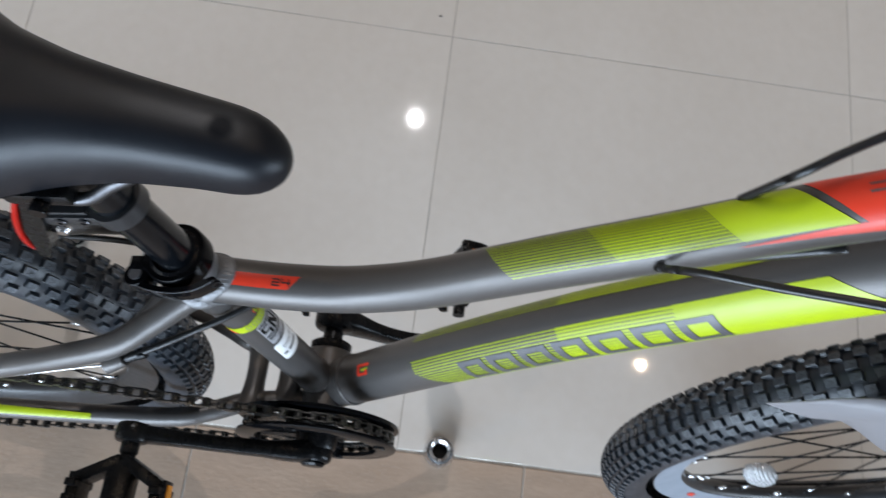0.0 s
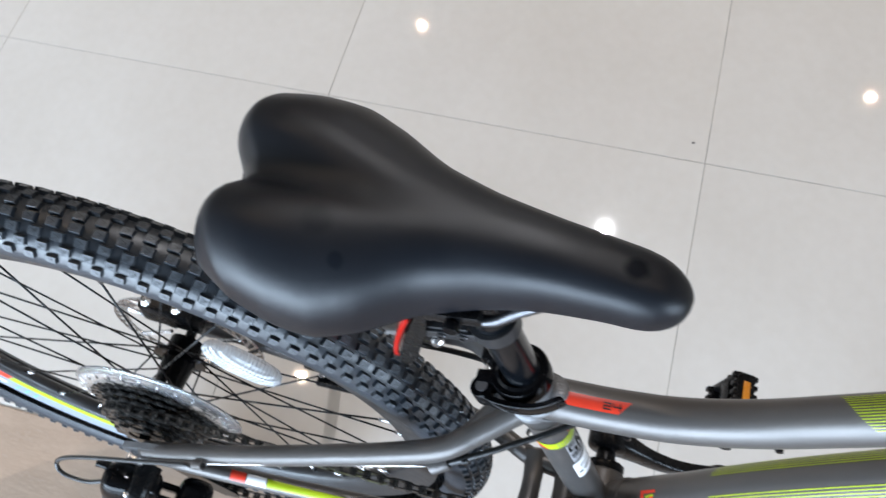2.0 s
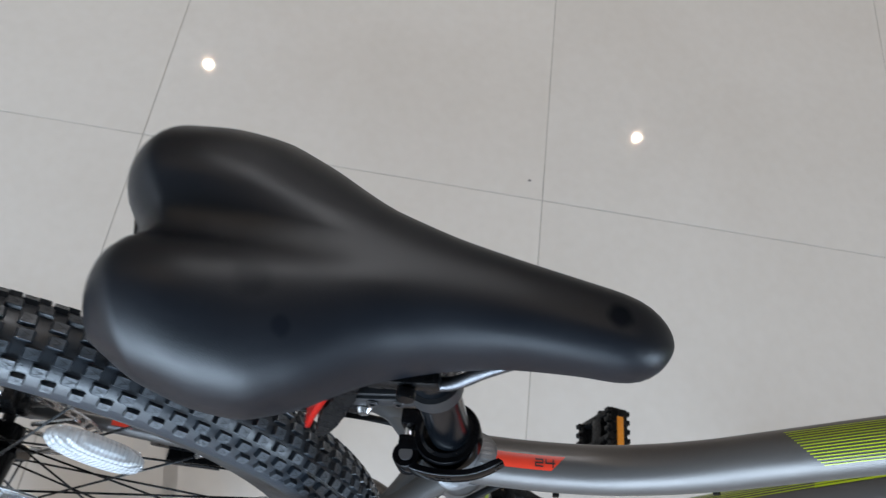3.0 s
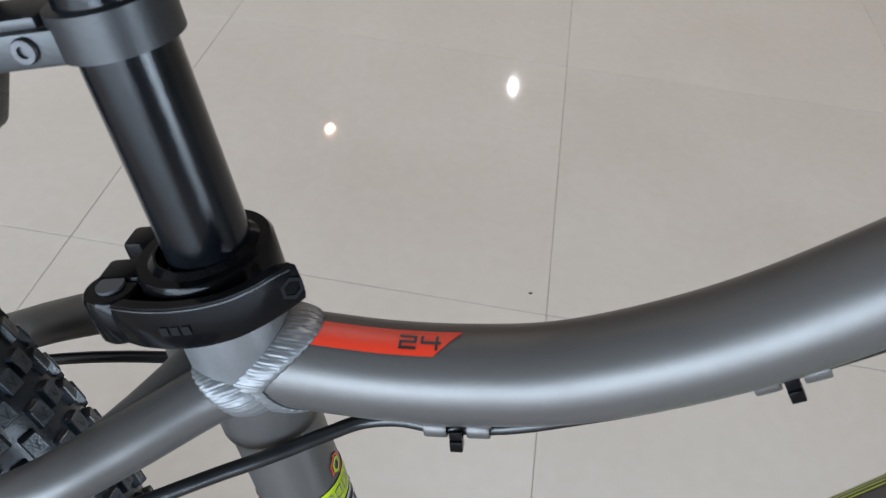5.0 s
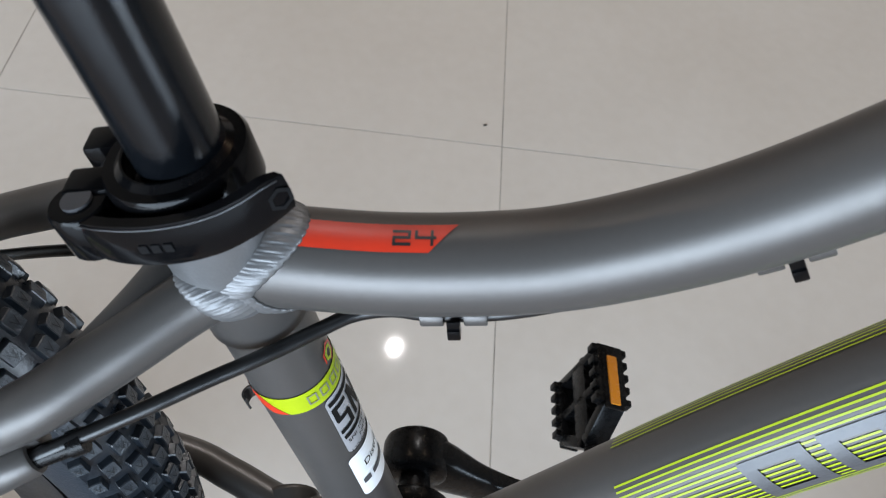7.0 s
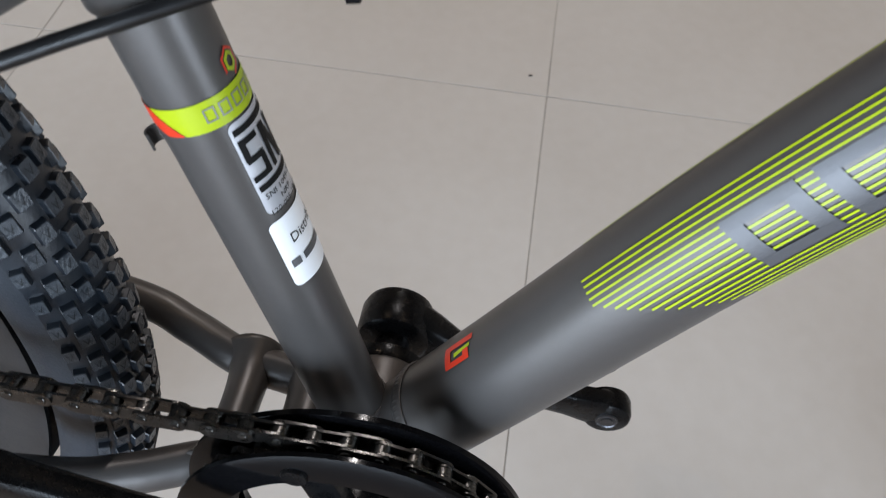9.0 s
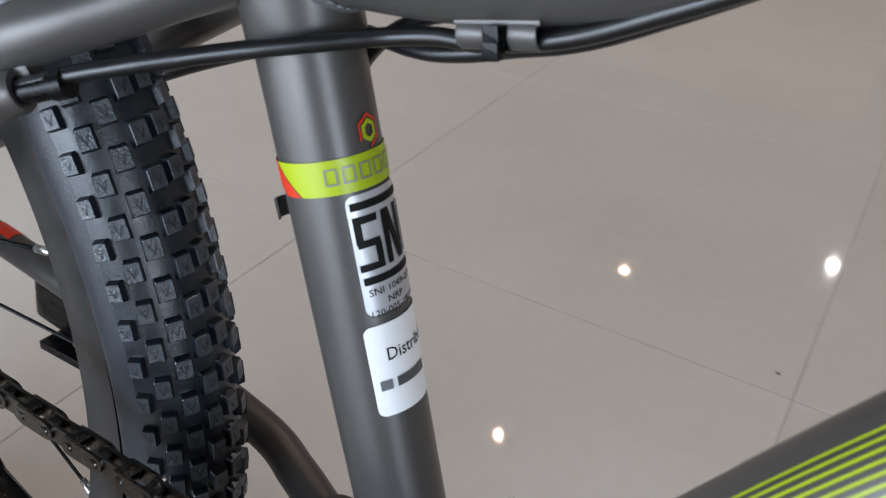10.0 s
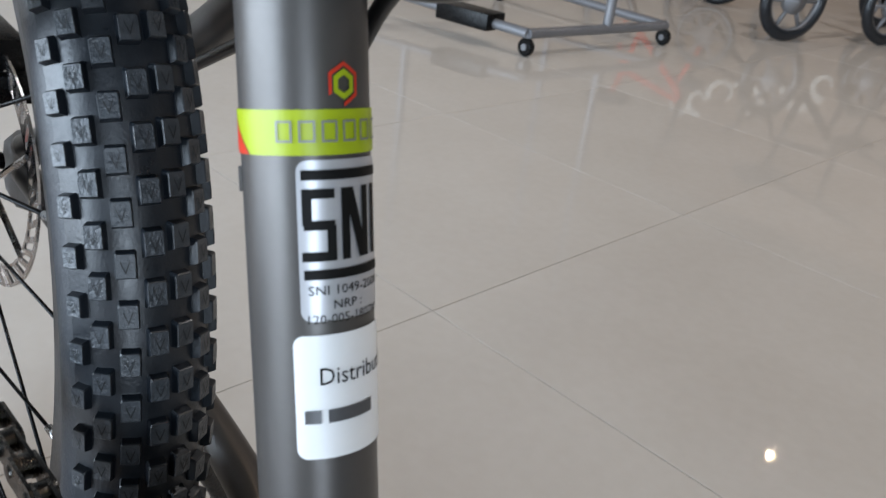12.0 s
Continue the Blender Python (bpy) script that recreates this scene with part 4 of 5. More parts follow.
def tyre_casing(a0, a1):
    prof = []
    for k in range(13):
        a = radians(a0 + (a1 - a0) * k / 12)
        prof.append((0.3040 + 0.0232 * math.cos(a), 0.0240 * math.sin(a)))
    return joined("tyre", [lathe(prof, 160)])


def tread():
    """All knobs of one tyre, moulded in one piece: eight staggered columns with a dark V on each knob."""
    reps = 128
    cols = [(-67, 0.0070, 0.0052), (-48, 0.0076, 0.0056), (-29, 0.0078, 0.0058), (-9.7, 0.0078, 0.0058), (9.7, 0.0078, 0.0058), (29, 0.0078, 0.0058), (48, 0.0076, 0.0056), (67, 0.0070, 0.0052)]
    v, fc, tops, marks = [], [], [], []
    for k in range(reps):
        for c, (la, along, across) in enumerate(cols):
            phase = (0.0, 0.42, 0.84, 1.24)[min(c, 7 - c)] + (0.0 if la < 0 else 0.08)
            th0 = 2 * math.pi * (k + phase) / reps
            hgt = 0.0029 if abs(la) < 60 else 0.0027
            o = len(v)
            rings = []
            for lvl, grow in ((-0.0012, 1.28), (hgt * 0.86, 1.03), (hgt, 0.94)):
                ring = []
                for du, dw in ((-1, -1), (0.85, -1), (1, -0.85), (1, 0.85), (0.85, 1), (-1, 1), (-1, 0)):
                    a = radians(la) + dw * across / 2 * grow / 0.0255
                    th = th0 + du * along / 2 * grow / 0.325
                    rad = 0.3040 + (0.0232 + lvl) * math.cos(a)
                    ring.append((rad * math.cos(th), (0.0240 + lvl) * math.sin(a), rad * math.sin(th)))
                rings.append(ring)
            for ring in rings:
                v += ring
            # dark V strips laid on the top, drawing the shade of a moulded groove
            p = [np.array(q) for q in rings[2]]
            cen = (p[2] + p[3] + p[0] + p[5]) / 4
            nrm = cen - np.array([0.3040 * math.cos(th0), 0, 0.3040 * math.sin(th0)])
            nrm /= np.linalg.norm(nrm)
            tip = cen + 0.25 * (p[2] + p[3] - p[0] - p[5]) / 2
            v += [tuple(tip - nrm * 0.00008)]
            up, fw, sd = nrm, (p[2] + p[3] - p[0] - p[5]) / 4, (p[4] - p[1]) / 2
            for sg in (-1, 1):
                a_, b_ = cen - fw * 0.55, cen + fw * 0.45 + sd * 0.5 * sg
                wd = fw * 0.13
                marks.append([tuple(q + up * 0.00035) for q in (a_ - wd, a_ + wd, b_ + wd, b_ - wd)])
            for b in range(2):
                for i in range(7):
                    j = (i + 1) % 7
                    fc.append((o + b * 7 + i, o + b * 7 + j, o + b * 7 + 7 + j, o + b * 7 + 7 + i))
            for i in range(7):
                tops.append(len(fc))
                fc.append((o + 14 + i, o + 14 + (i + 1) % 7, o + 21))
    first = len(fc)
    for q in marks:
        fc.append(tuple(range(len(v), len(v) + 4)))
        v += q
    me = mesh_of("tread", v, fc, False)
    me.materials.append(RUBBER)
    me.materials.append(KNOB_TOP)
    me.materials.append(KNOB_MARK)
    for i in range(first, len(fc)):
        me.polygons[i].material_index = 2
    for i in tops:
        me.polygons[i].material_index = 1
    return fix(me)


# darker rubber that paints the shade inside the V grooves
KNOB_MARK = material("groove_shade_rubber", (0.003, 0.004, 0.005), 0.6, 0, (0.006, 0.007, 0.008), 160, 0.8, 0.1)
# knob tops lighter than the gaps: scuffs plus light put into the colour
KNOB_TOP = material("lit_scuffed_knob_rubber", (0.017, 0.022, 0.028), 0.37, 0, (0.057, 0.066, 0.075), 230, 0.7, 0.1, 0.4, 900, 0.0, 0.60)
RIM, CASING, SIDE_A, SIDE_B, TREAD = rim_mesh(), tyre_casing(-76, 76), tyre_casing(-130, -76), tyre_casing(76, 130), tread()
RIM_MAT = material("black_rim_paint", (0.018, 0.018, 0.019), 0.35, 0.2, (0.03, 0.03, 0.031), 60, 0.6, 0.08, 0.05, 700)
RIM_GREY = material("grey_rim_decal", (0.25, 0.285, 0.33), 0.4, 0.2, (0.21, 0.24, 0.28), 60, 0.6, 0.06)
SKY_INK = material("blue_decal", (0.12, 0.38, 0.75), 0.4, 0, (0.1, 0.34, 0.68), 60, 0.5, 0.05)


def rim_arc(r0, r1, y, a0, a1):
    n = max(2, int(abs(a1 - a0) / 3))
    v, fc = [], []
    for k in range(n + 1):
        a = radians(a0 + (a1 - a0) * k / n)
        for r in (r0, r1):
            v.append((r * math.cos(a), y(r) if callable(y) else y, r * math.sin(a)))
    for k in range(n):
        fc.append((2 * k, 2 * k + 1, 2 * k + 3, 2 * k + 2))
    return v, fc


def flank(r):
    return -float(np.interp(r, [0.2505, 0.2535, 0.2785, 0.2815], [0.0045, 0.0080, 0.0139, 0.0140])) - 0.0004


def wheel(axle, turn, rear, steer=0.0, lean=0.0):
    name = "rear_wheel" if rear else "front_wheel"
    root = part(name, RIM.copy(), RIM_MAT, bike, "black alloy rim with wire spokes", Matrix.Translation(axle) @ Matrix.Rotation(radians(steer), 4, "Z") @ Matrix.Rotation(radians(lean), 4, "X") @ Matrix.Rotation(radians(turn), 4, "Y"))
    # casing between knobs darker than their tops, gap shade put into its colour
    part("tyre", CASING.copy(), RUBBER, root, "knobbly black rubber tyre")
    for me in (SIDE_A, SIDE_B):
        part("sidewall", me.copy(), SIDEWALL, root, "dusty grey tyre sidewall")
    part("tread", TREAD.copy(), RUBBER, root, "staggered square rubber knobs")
    # rim stickers
    for a0 in (196,) if rear else ():
        part("rim_sticker", joined("st", [rim_arc(0.2535, 0.2805, flank, a0, a0 + 62)]), RIM_GREY, root, "grey rim sticker")
        f2 = lambda r: flank(r) - 0.0004
        part("rim_stripe", joined("st", [rim_arc(0.2542, 0.2625, f2, a0 + 16, a0 + 56)]), LIME, root)
        part("rim_mark", joined("st", [rim_arc(0.2690, 0.2725, f2, a0 + 5, a0 + 17)]), WHITE, root)
        part("rim_mark", joined("st", [rim_arc(0.2670, 0.2755, f2, a0 + 20 + 2.6 * k, a0 + 20.6 + 2.6 * k) for k in range(3)]), SKY_INK, root)
        part("rim_mark", joined("st", [rim_arc(0.2542, 0.2625, f2, a0 + 9, a0 + 15.6)]), RED, root)
    for a0 in () if rear else (20, 200):
        part("rim_sticker", joined("st", [rim_arc(0.2535, 0.2805, flank, a0, a0 + 140)]), RIM_GREY, root, "grey rim sticker")
        part("rim_mark", joined("st", [rim_arc(0.2600, 0.2660, lambda r: flank(r) - 0.0004, a0 + 60, a0 + 63)]), RED, root)
    hub = part("hub", sharp(joined("hub", [lathe([(0, -0.060), (0.0055, -0.060), (0.0055, -0.034), (0.016, -0.033), (0.016, -0.016), (0.0275, -0.016), (0.0275, -0.0125), (0.017, -0.011), (0.0145, 0), (0.017, 0.024), (0.0275, 0.0255), (0.0275, 0.029), (0.018, 0.031), (0.017, 0.047), (0.0055, 0.048), (0.0055, 0.060), (0, 0.060)], 36)])), BLACK_GLOSS, root, "glossy black hub")
    spoke_r = 0.00095
    for k in range(32):
        side = 1 if k % 2 else -1
        a = 2 * math.pi * k / 32
        lead = (1 if (k // 2) % 2 else -1) * radians(62)
        h = (0.025 * math.cos(a + lead), 0.0272 if side > 0 else -0.0143, 0.025 * math.sin(a + lead))
        e = (0.2500 * math.cos(a), 0.002 * side, 0.2500 * math.sin(a))
        part("spoke", joined("spoke", [rod(h, e, spoke_r, 6)]), BLACK_SATIN, root)
        e2 = tuple(Vector(e).lerp(Vector(h), 0.055))
        part("nipple", joined("nipple", [rod(e, e2, 0.0024, 8, 0.0018)]), STEEL, root, "bright spoke nipple")
    # spoke reflector
    ra = radians(56) if rear else radians(-108)
    dome = []
    for grow, yy in ((0.90, 0.007), (1.0, 0.003), (1.0, -0.002), (0.88, -0.006), (0.6, -0.0085)):
        dome.append([(0.037 * grow * math.copysign(abs(math.cos(q)) ** 0.8, math.cos(q)), yy, 0.0155 * (grow ** 1.6) * math.sin(q)) for q in np.linspace(0, 2 * math.pi, 37)[:-1]])
    dv = [q for ring in dome for q in ring]
    df = [(i * 36 + k, i * 36 + (k + 1) % 36, i * 36 + 36 + (k + 1) % 36, i * 36 + 36 + k) for i in range(4) for k in range(36)] + [tuple(range(36)), tuple(range(179, 143, -1))]
    part("spoke_reflector", sharp(joined("reflector", [(dv, df)]), 60), CLEAR_LENS, root, "clear ribbed oval spoke reflector",
         Matrix.Rotation(-ra + radians(90), 4, "Y") @ Matrix.Translation((0, -0.006, 0.180)))
    # brake disc on the other side
    rot = []
    for k in range(40):
        a = 2 * math.pi * k / 40
        b = a + 2 * math.pi / 40
        for r0, r1, c0, c1 in ((0.080 - 0.0022, 0.080, 0, 1), (0.066, 0.068, 0, 1), (0.068, 0.078, 0, 0.45)):
            v = []
            for yy in (0.0517, 0.0533):
                for r, q in ((r0, c0), (r0, c1), (r1, c1), (r1, c0)):
                    t = a + (b - a) * q + (0.12 if r1 == 0.078 and r == r1 else 0)
                    v.append((r * math.cos(t), yy, r * math.sin(t)))
            rot.append((v, [(0, 1, 2, 3), (7, 6, 5, 4), (0, 4, 5, 1), (1, 5, 6, 2), (2, 6, 7, 3), (3, 7, 4, 0)]))
    for k in range(6):
        a = 2 * math.pi * k / 6
        rot.append(rod((0.020 * math.cos(a), 0.0525, 0.020 * math.sin(a)), (0.067 * math.cos(a + 0.5), 0.0525, 0.067 * math.sin(a + 0.5)), 0.0022, 6))
    part("brake_disc", joined("disc", rot, False), STEEL, root, "drilled steel brake disc")
    return root


rear = wheel((0.0, 0, R), 8, True)
front = wheel((1.0245, 0.0025, R - 0.0023), 40, False, 7.4, -2.7)

# cassette and clear spoke guard on the rear wheel
def sprocket(radius, teeth, thick, hole):
    out, n = [], teeth * 4
    v = []
    for y in (-thick / 2, thick / 2):
        for k in range(n):
            r = radius + (0.0022 if k % 4 in (1, 2) else -0.0022)
            a = 2 * math.pi * k / n
            v.append((r * math.cos(a), y, r * math.sin(a)))
        for k in range(n):
            a = 2 * math.pi * k / n
            v.append((hole * math.cos(a), y, hole * math.sin(a)))
    fc = []
    for k in range(n):
        j = (k + 1) % n
        fc += [(k, j, 2 * n + j, 2 * n + k), (n + k, n + j, j, k), (2 * n + k, 2 * n + j, 3 * n + j, 3 * n + k), (n + k, 3 * n + k, 3 * n + j, n + j)]
    return v, fc


for k in range(7):
    part("sprocket", joined("sprocket", [moved(sprocket(0.063 - 0.0058 * k, 30 - 3 * k, 0.002, 0.016), under(0, -0.0300 - 0.0044 * k, 0))], False), SPROCKET, rear, "dark toothed sprocket")
part("spoke_guard", sharp(joined("guard", [lathe([(0.034, -0.0260), (0.056, -0.0270), (0.071, -0.0275), (0.081, -0.0250), (0.084, -0.0225), (0.084, -0.0210), (0.080, -0.0230), (0.071, -0.0258), (0.056, -0.0254), (0.034, -0.0245)], 64, closed=True)])), CLEAR, rear, "clear plastic spoke guard disc")
for k in range(28):
    q = 2 * math.pi * k / 28
    part("guard_rib", joined("rib", [rod((0.0715 * math.cos(q), -0.0282, 0.0715 * math.sin(q)), (0.0805 * math.cos(q), -0.0258, 0.0805 * math.sin(q)), 0.0009, 6)]), CLEAR, rear)
part("axle_nut", sharp(joined("nut", [lathe([(0, -0.082), (0.008, -0.082), (0.009, -0.080), (0.009, -0.072), (0, -0.072)], 6)]), 20), STEEL, rear)

# ---------- cranks, chain ----------
def offset(p):
    return Matrix.Translation(p)


CRANK = math.atan2(0.075, -0.1415)
chainset = part("chainset", sharp(joined("chainset", [sprocket(0.0665, 34, 0.003, 0.050)], False), 40), SPROCKET, bike, "black triple chainset with guard ring", offset((BB[0], -0.0475, BB[2])))
part("guard_ring", sharp(joined("guard", [lathe([(0.056, -0.0105), (0.0715, -0.0105), (0.0735, -0.0095), (0.0735, -0.0075), (0.071, -0.0062), (0.056, -0.0068)], 72, closed=True)])), BLACK_GLOSS, chainset, "glossy black chain guard ring")
part("inner_ring", sharp(joined("inner", [lathe([(0.050, 0.007), (0.072, 0.007), (0.0742, 0.008), (0.0742, 0.0105), (0.072, 0.0115), (0.05, 0.0105)], 72, closed=True)])), BLACK_GLOSS, chainset, "black inner guard ring")
spider = []
for k in range(4):
    a = CRANK + math.pi / 4 + k * math.pi / 2
    spider.append(moved(block((0.050, 0.008, 0.015), 0.002, pose(0.036, 0, 0)), Matrix.Rotation(-a, 4, "Y")))
    spider.append(moved(lathe([(0, -0.012), (0.005, -0.012), (0.0055, -0.011), (0.0055, 0.006), (0, 0.006)], 14), Matrix.Translation((0.061 * math.cos(a), 0, 0.061 * math.sin(a)))))
part("spider", sharp(joined("spider", spider + [lathe([(0, -0.016), (0.017, -0.016), (0.019, -0.013), (0.019, 0.008), (0, 0.008)], 28)])), BLACK_SATIN, chainset, "black four-arm spider")


def crank_arm(side):
    ex, ez = (-0.1415, 0.075) if side < 0 else (0.1230, -0.066)
    L = math.hypot(ex, ez)
    dx, dz = ex / L, ez / L
    y0, y1 = (0.0635, 0.075) if side > 0 else (0.0625, 0.0795)
    n, pts, half, thick = 24, [], [], []
    for k in range(n + 1):
        u = k / n
        bow = 0.0 if side < 0 else -0.006 * math.sin(math.pi * u) ** 1.5
        pts.append((BB[0] + dx * L * u, side * (y0 + bow + (y1 - y0) * (u ** (1.4 if side > 0 else 0.55))), BB[2] + dz * L * u))
        half.append(float(np.interp(u, [0, 0.10, 0.25, 0.55, 0.82, 0.92, 1.0], [0.0190, 0.0182, 0.0142, 0.0104, 0.0106, 0.0128, 0.0135] if side > 0 else [0.0165, 0.0158, 0.0118, 0.0098, 0.0106, 0.0128, 0.0135])))
        thick.append(float(np.interp(u, [0, 0.12, 0.3, 0.7, 1.0], [0.0105, 0.0098, 0.0072, 0.0064, 0.0072])))
    ring = [(math.copysign(abs(math.cos(a)) ** 0.55, math.cos(a)), math.copysign(abs(math.sin(a)) ** 0.55, math.sin(a))) for a in np.linspace(0, 2 * math.pi, 17)[:-1] + 0.2]
    v, fc = [], []
    for (x, y, z), w, th in zip(pts, half, thick):
        v += [(x - dz * w * c, y + th * s_, z + dx * w * c) for c, s_ in ring]
    for k in range(n):
        fc += [(k * 16 + i, k * 16 + (i + 1) % 16, k * 16 + 16 + (i + 1) % 16, k * 16 + 16 + i) for i in range(16)]
    end = pts[-1]
    boss = lambda r, t: lathe([(0, -t), (r * 0.80, -t), (r * 0.93, -t * 0.86), (r, -t * 0.55), (r, t * 0.55), (r * 0.93, t * 0.86), (r * 0.80, t), (0, t)], 32)
    pieces = [(v, fc + [tuple(range(16)), tuple(n * 16 + i for i in range(15, -1, -1))]),
              moved(boss(0.0140, 0.0078), offset(end)), moved(boss(0.0195 if side > 0 else 0.0170, 0.0122), offset((BB[0], side * y0, BB[2])))]
    arm = part("crank_arm", sharp(joined("crank_arm", pieces)), BLACK_SATIN, bike, "black forged crank arm")
    part("crank_cap", sharp(joined("cap", [lathe([(0, 0), (0.0105, 0), (0.0115, 0.003), (0.009, 0.005), (0, 0.0055)], 24)])), BLACK_GLOSS, arm,
         m=Matrix.Translation((BB[0], side * (y0 + 0.011), BB[2])) @ Matrix.Rotation(0 if side > 0 else math.pi, 4, "Z"))
    part("axle_end", sharp(joined("axle_end", [lathe([(0, 0.0012), (0.0032, 0.0012), (0.0036, 0.0004), (0.0052, 0.0004), (0.0060, 0.0010), (0.0066, 0.0)], 24)])), DARK_STEEL, arm, "pedal axle end in its threaded hole",
         m=Matrix.Translation((end[0], end[1] - side * 0.0080, end[2])) @ Matrix.Rotation(0 if side < 0 else math.pi, 4, "Z"))
    return end


def pedal(end, side, tilt, grow=1.0, away=0.0):
    """A black resin platform pedal with toothed edges and amber reflectors."""
    root = part("pedal", sharp(joined("axle", [lathe([(0, 0), (0.0075, 0), (0.0075, 0.010), (0.006, 0.012), (0.0085, 0.018), (0.0085, 0.085), (0.006, 0.098), (0, 0.098)], 16)])), BLACK_SATIN, bike,
                "black resin platform pedal", Matrix.Translation((end[0], end[1] + side * 0.006, end[2])) @ Matrix.Rotation(0 if side > 0 else math.pi, 4, "Z") @ Matrix.Rotation(radians(tilt), 4, "Y") @ Matrix.Translation((0, away, 0)) @ Matrix.Scale(grow, 4))
    cage = []
    for sx in (-1, 1):
        cage.append(block((0.010, 0.056, 0.024), 0.002, pose(sx * 0.034, 0.062, 0)))
        cage.append(block((0.040, 0.010, 0.020), 0.002, pose(sx * 0.019, 0.026, 0, 0, 0, sx * 28)))
        for k in range(5):
            for sz in (-1, 1):
                cage.append(block((0.009, 0.006, 0.006), 0.001, pose(sx * 0.034, 0.038 + 0.012 * k, sz * 0.0132)))
    for yy in (0.055, 0.088):
        cage.append(block((0.070, 0.008, 0.020), 0.002, pose(0, yy, 0)))
    cage.append(block((0.022, 0.076, 0.020), 0.004, pose(0, 0.055, 0)))
    part("cage", sharp(joined("cage", cage)), BLACK_SATIN, root)
    for sx in (-1, 1):
        part("reflector", sharp(joined("reflector", [block((0.004, 0.046, 0.009), 0.001, pose(sx * 0.0395, 0.055, 0))])), AMBER, root, "amber pedal reflector")
        part("frame", sharp(joined("frame", [block((0.003, 0.052, 0.017), 0.001, pose(sx * 0.0384, 0.055, 0))])), BLACK_SATIN, root)


pedal(crank_arm(-1), -1, 8)
pedal(crank_arm(1), 1, -74, 0.84, 0.024)

# chain: outer and inner links along the loop
PITCH = 0.0127


def link_mesh(inner):
    out = []
    yy = 0.0022 if inner else 0.0034
    for s_ in (-1, 1):
        ol = []
        for k in range(24):
            a = 2 * math.pi * k / 24
            cx = PITCH / 2 if math.cos(a) > 0 else -PITCH / 2
            wz = 0.0041 * math.sin(a)
            xx = cx + 0.0041 * math.cos(a)
            ol.append((xx, wz))
        ol = [(x, z * (0.72 if abs(x) < 0.005 else 1)) for x, z in ol]
        out.append(moved(plate(ol, 0.0011), offset((0, s_ * yy, 0))))
    if inner:
        for s_ in (-1, 1):
            out.append(moved(lathe([(0.0015, -0.0022), (0.0038, -0.0022), (0.0038, 0.0022), (0.0015, 0.0022)], 12, closed=True), offset((s_ * PITCH / 2, 0, 0))))
    else:
        for s_ in (-1, 1):
            out.append(moved(lathe([(0, -0.0047), (0.0018, -0.0045), (0.0022, -0.0039), (0.0022, 0.0039), (0.0018, 0.0045), (0, 0.0047)], 10), offset((s_ * PITCH / 2, 0, 0))))
    return sharp(joined("link", out), 40)


def chain_path():
    """Loop in x, z: over the chainring, along the top to a sprocket, round the two jockey wheels and back."""
    cr, sp = 0.0675, 0.043
    c1, c2 = np.array((BB[0], BB[2])), np.array((0.0, R))
    d = c2 - c1
    L, base = np.linalg.norm(d), math.atan2(d[1], d[0])
    al = math.acos((cr - sp) / L)
    top1 = base - al
    pts = []
    j2 = np.array((0.052, 0.205))
    # chainring from below (towards the lower jockey) round the front to the top
    dj = j2 - c1
    bj = math.atan2(dj[1], dj[0])
    low = bj + math.acos((cr - 0.020) / np.linalg.norm(dj))
    a0 = low - 2 * math.pi if low > 0 else low
    for k in range(40):
        a = a0 + (top1 - a0) * k / 39
        pts.append(c1 + cr * np.array((math.cos(a), math.sin(a))))
    for k in range(1, 20):
        a = top1 + (radians(200) - top1) * k / 19
        pts.append(c2 + sp * np.array((math.cos(a), math.sin(a))))
    pts += [np.array(q) for q in ((-0.024, 0.292), (-0.010, 0.278), (0.006, 0.280), (0.026, 0.270), (0.032, 0.256), (0.030, 0.232), (0.034, 0.212), (0.045, 0.190), (0.062, 0.187))]
    pts.append(pts[0])
    return np.array(pts)


cp = chain_path()
seg = np.r_[0, np.cumsum(np.linalg.norm(np.diff(cp, axis=0), axis=1))]
count = int(seg[-1] / PITCH) // 2 * 2
inner_link, outer_link = link_mesh(True), link_mesh(False)


def chain_at(s_):
    x, z = np.interp(s_, seg, cp[:, 0]), np.interp(s_, seg, cp[:, 1])
    y = np.interp(x, [0.0, 0.36, 0.5], [-0.0440, -0.0475, -0.0475])
    if z < 0.30 and x < 0.07:
        y = np.interp(z, [0.20, 0.27, 0.30], [-0.0605, -0.0580, -0.0450])
    elif z < 0.225:
        y = np.interp(x, [0.03, 0.12, 0.2, 0.36, 0.5], [-0.0620, -0.0565, -0.0510, -0.0480, -0.0475])
    return Vector((x, y, z))


step = seg[-1] / count
chain = part("chain", inner_link.copy(), CHAIN, bike, "oiled steel bicycle chain")
for k in range(count):
    a, b = chain_at(k * step), chain_at((k + 1) * step)
    d = b - a
    m = Matrix.Translation((a + b) / 2) @ Matrix.Rotation(-math.atan2(d.z, d.x), 4, "Y")
    if k == 0:
        chain.matrix_basis = m
        inv = m.inverted()
        continue
    part("link", outer_link if k % 2 else inner_link, CHAIN, chain, m=inv @ m)

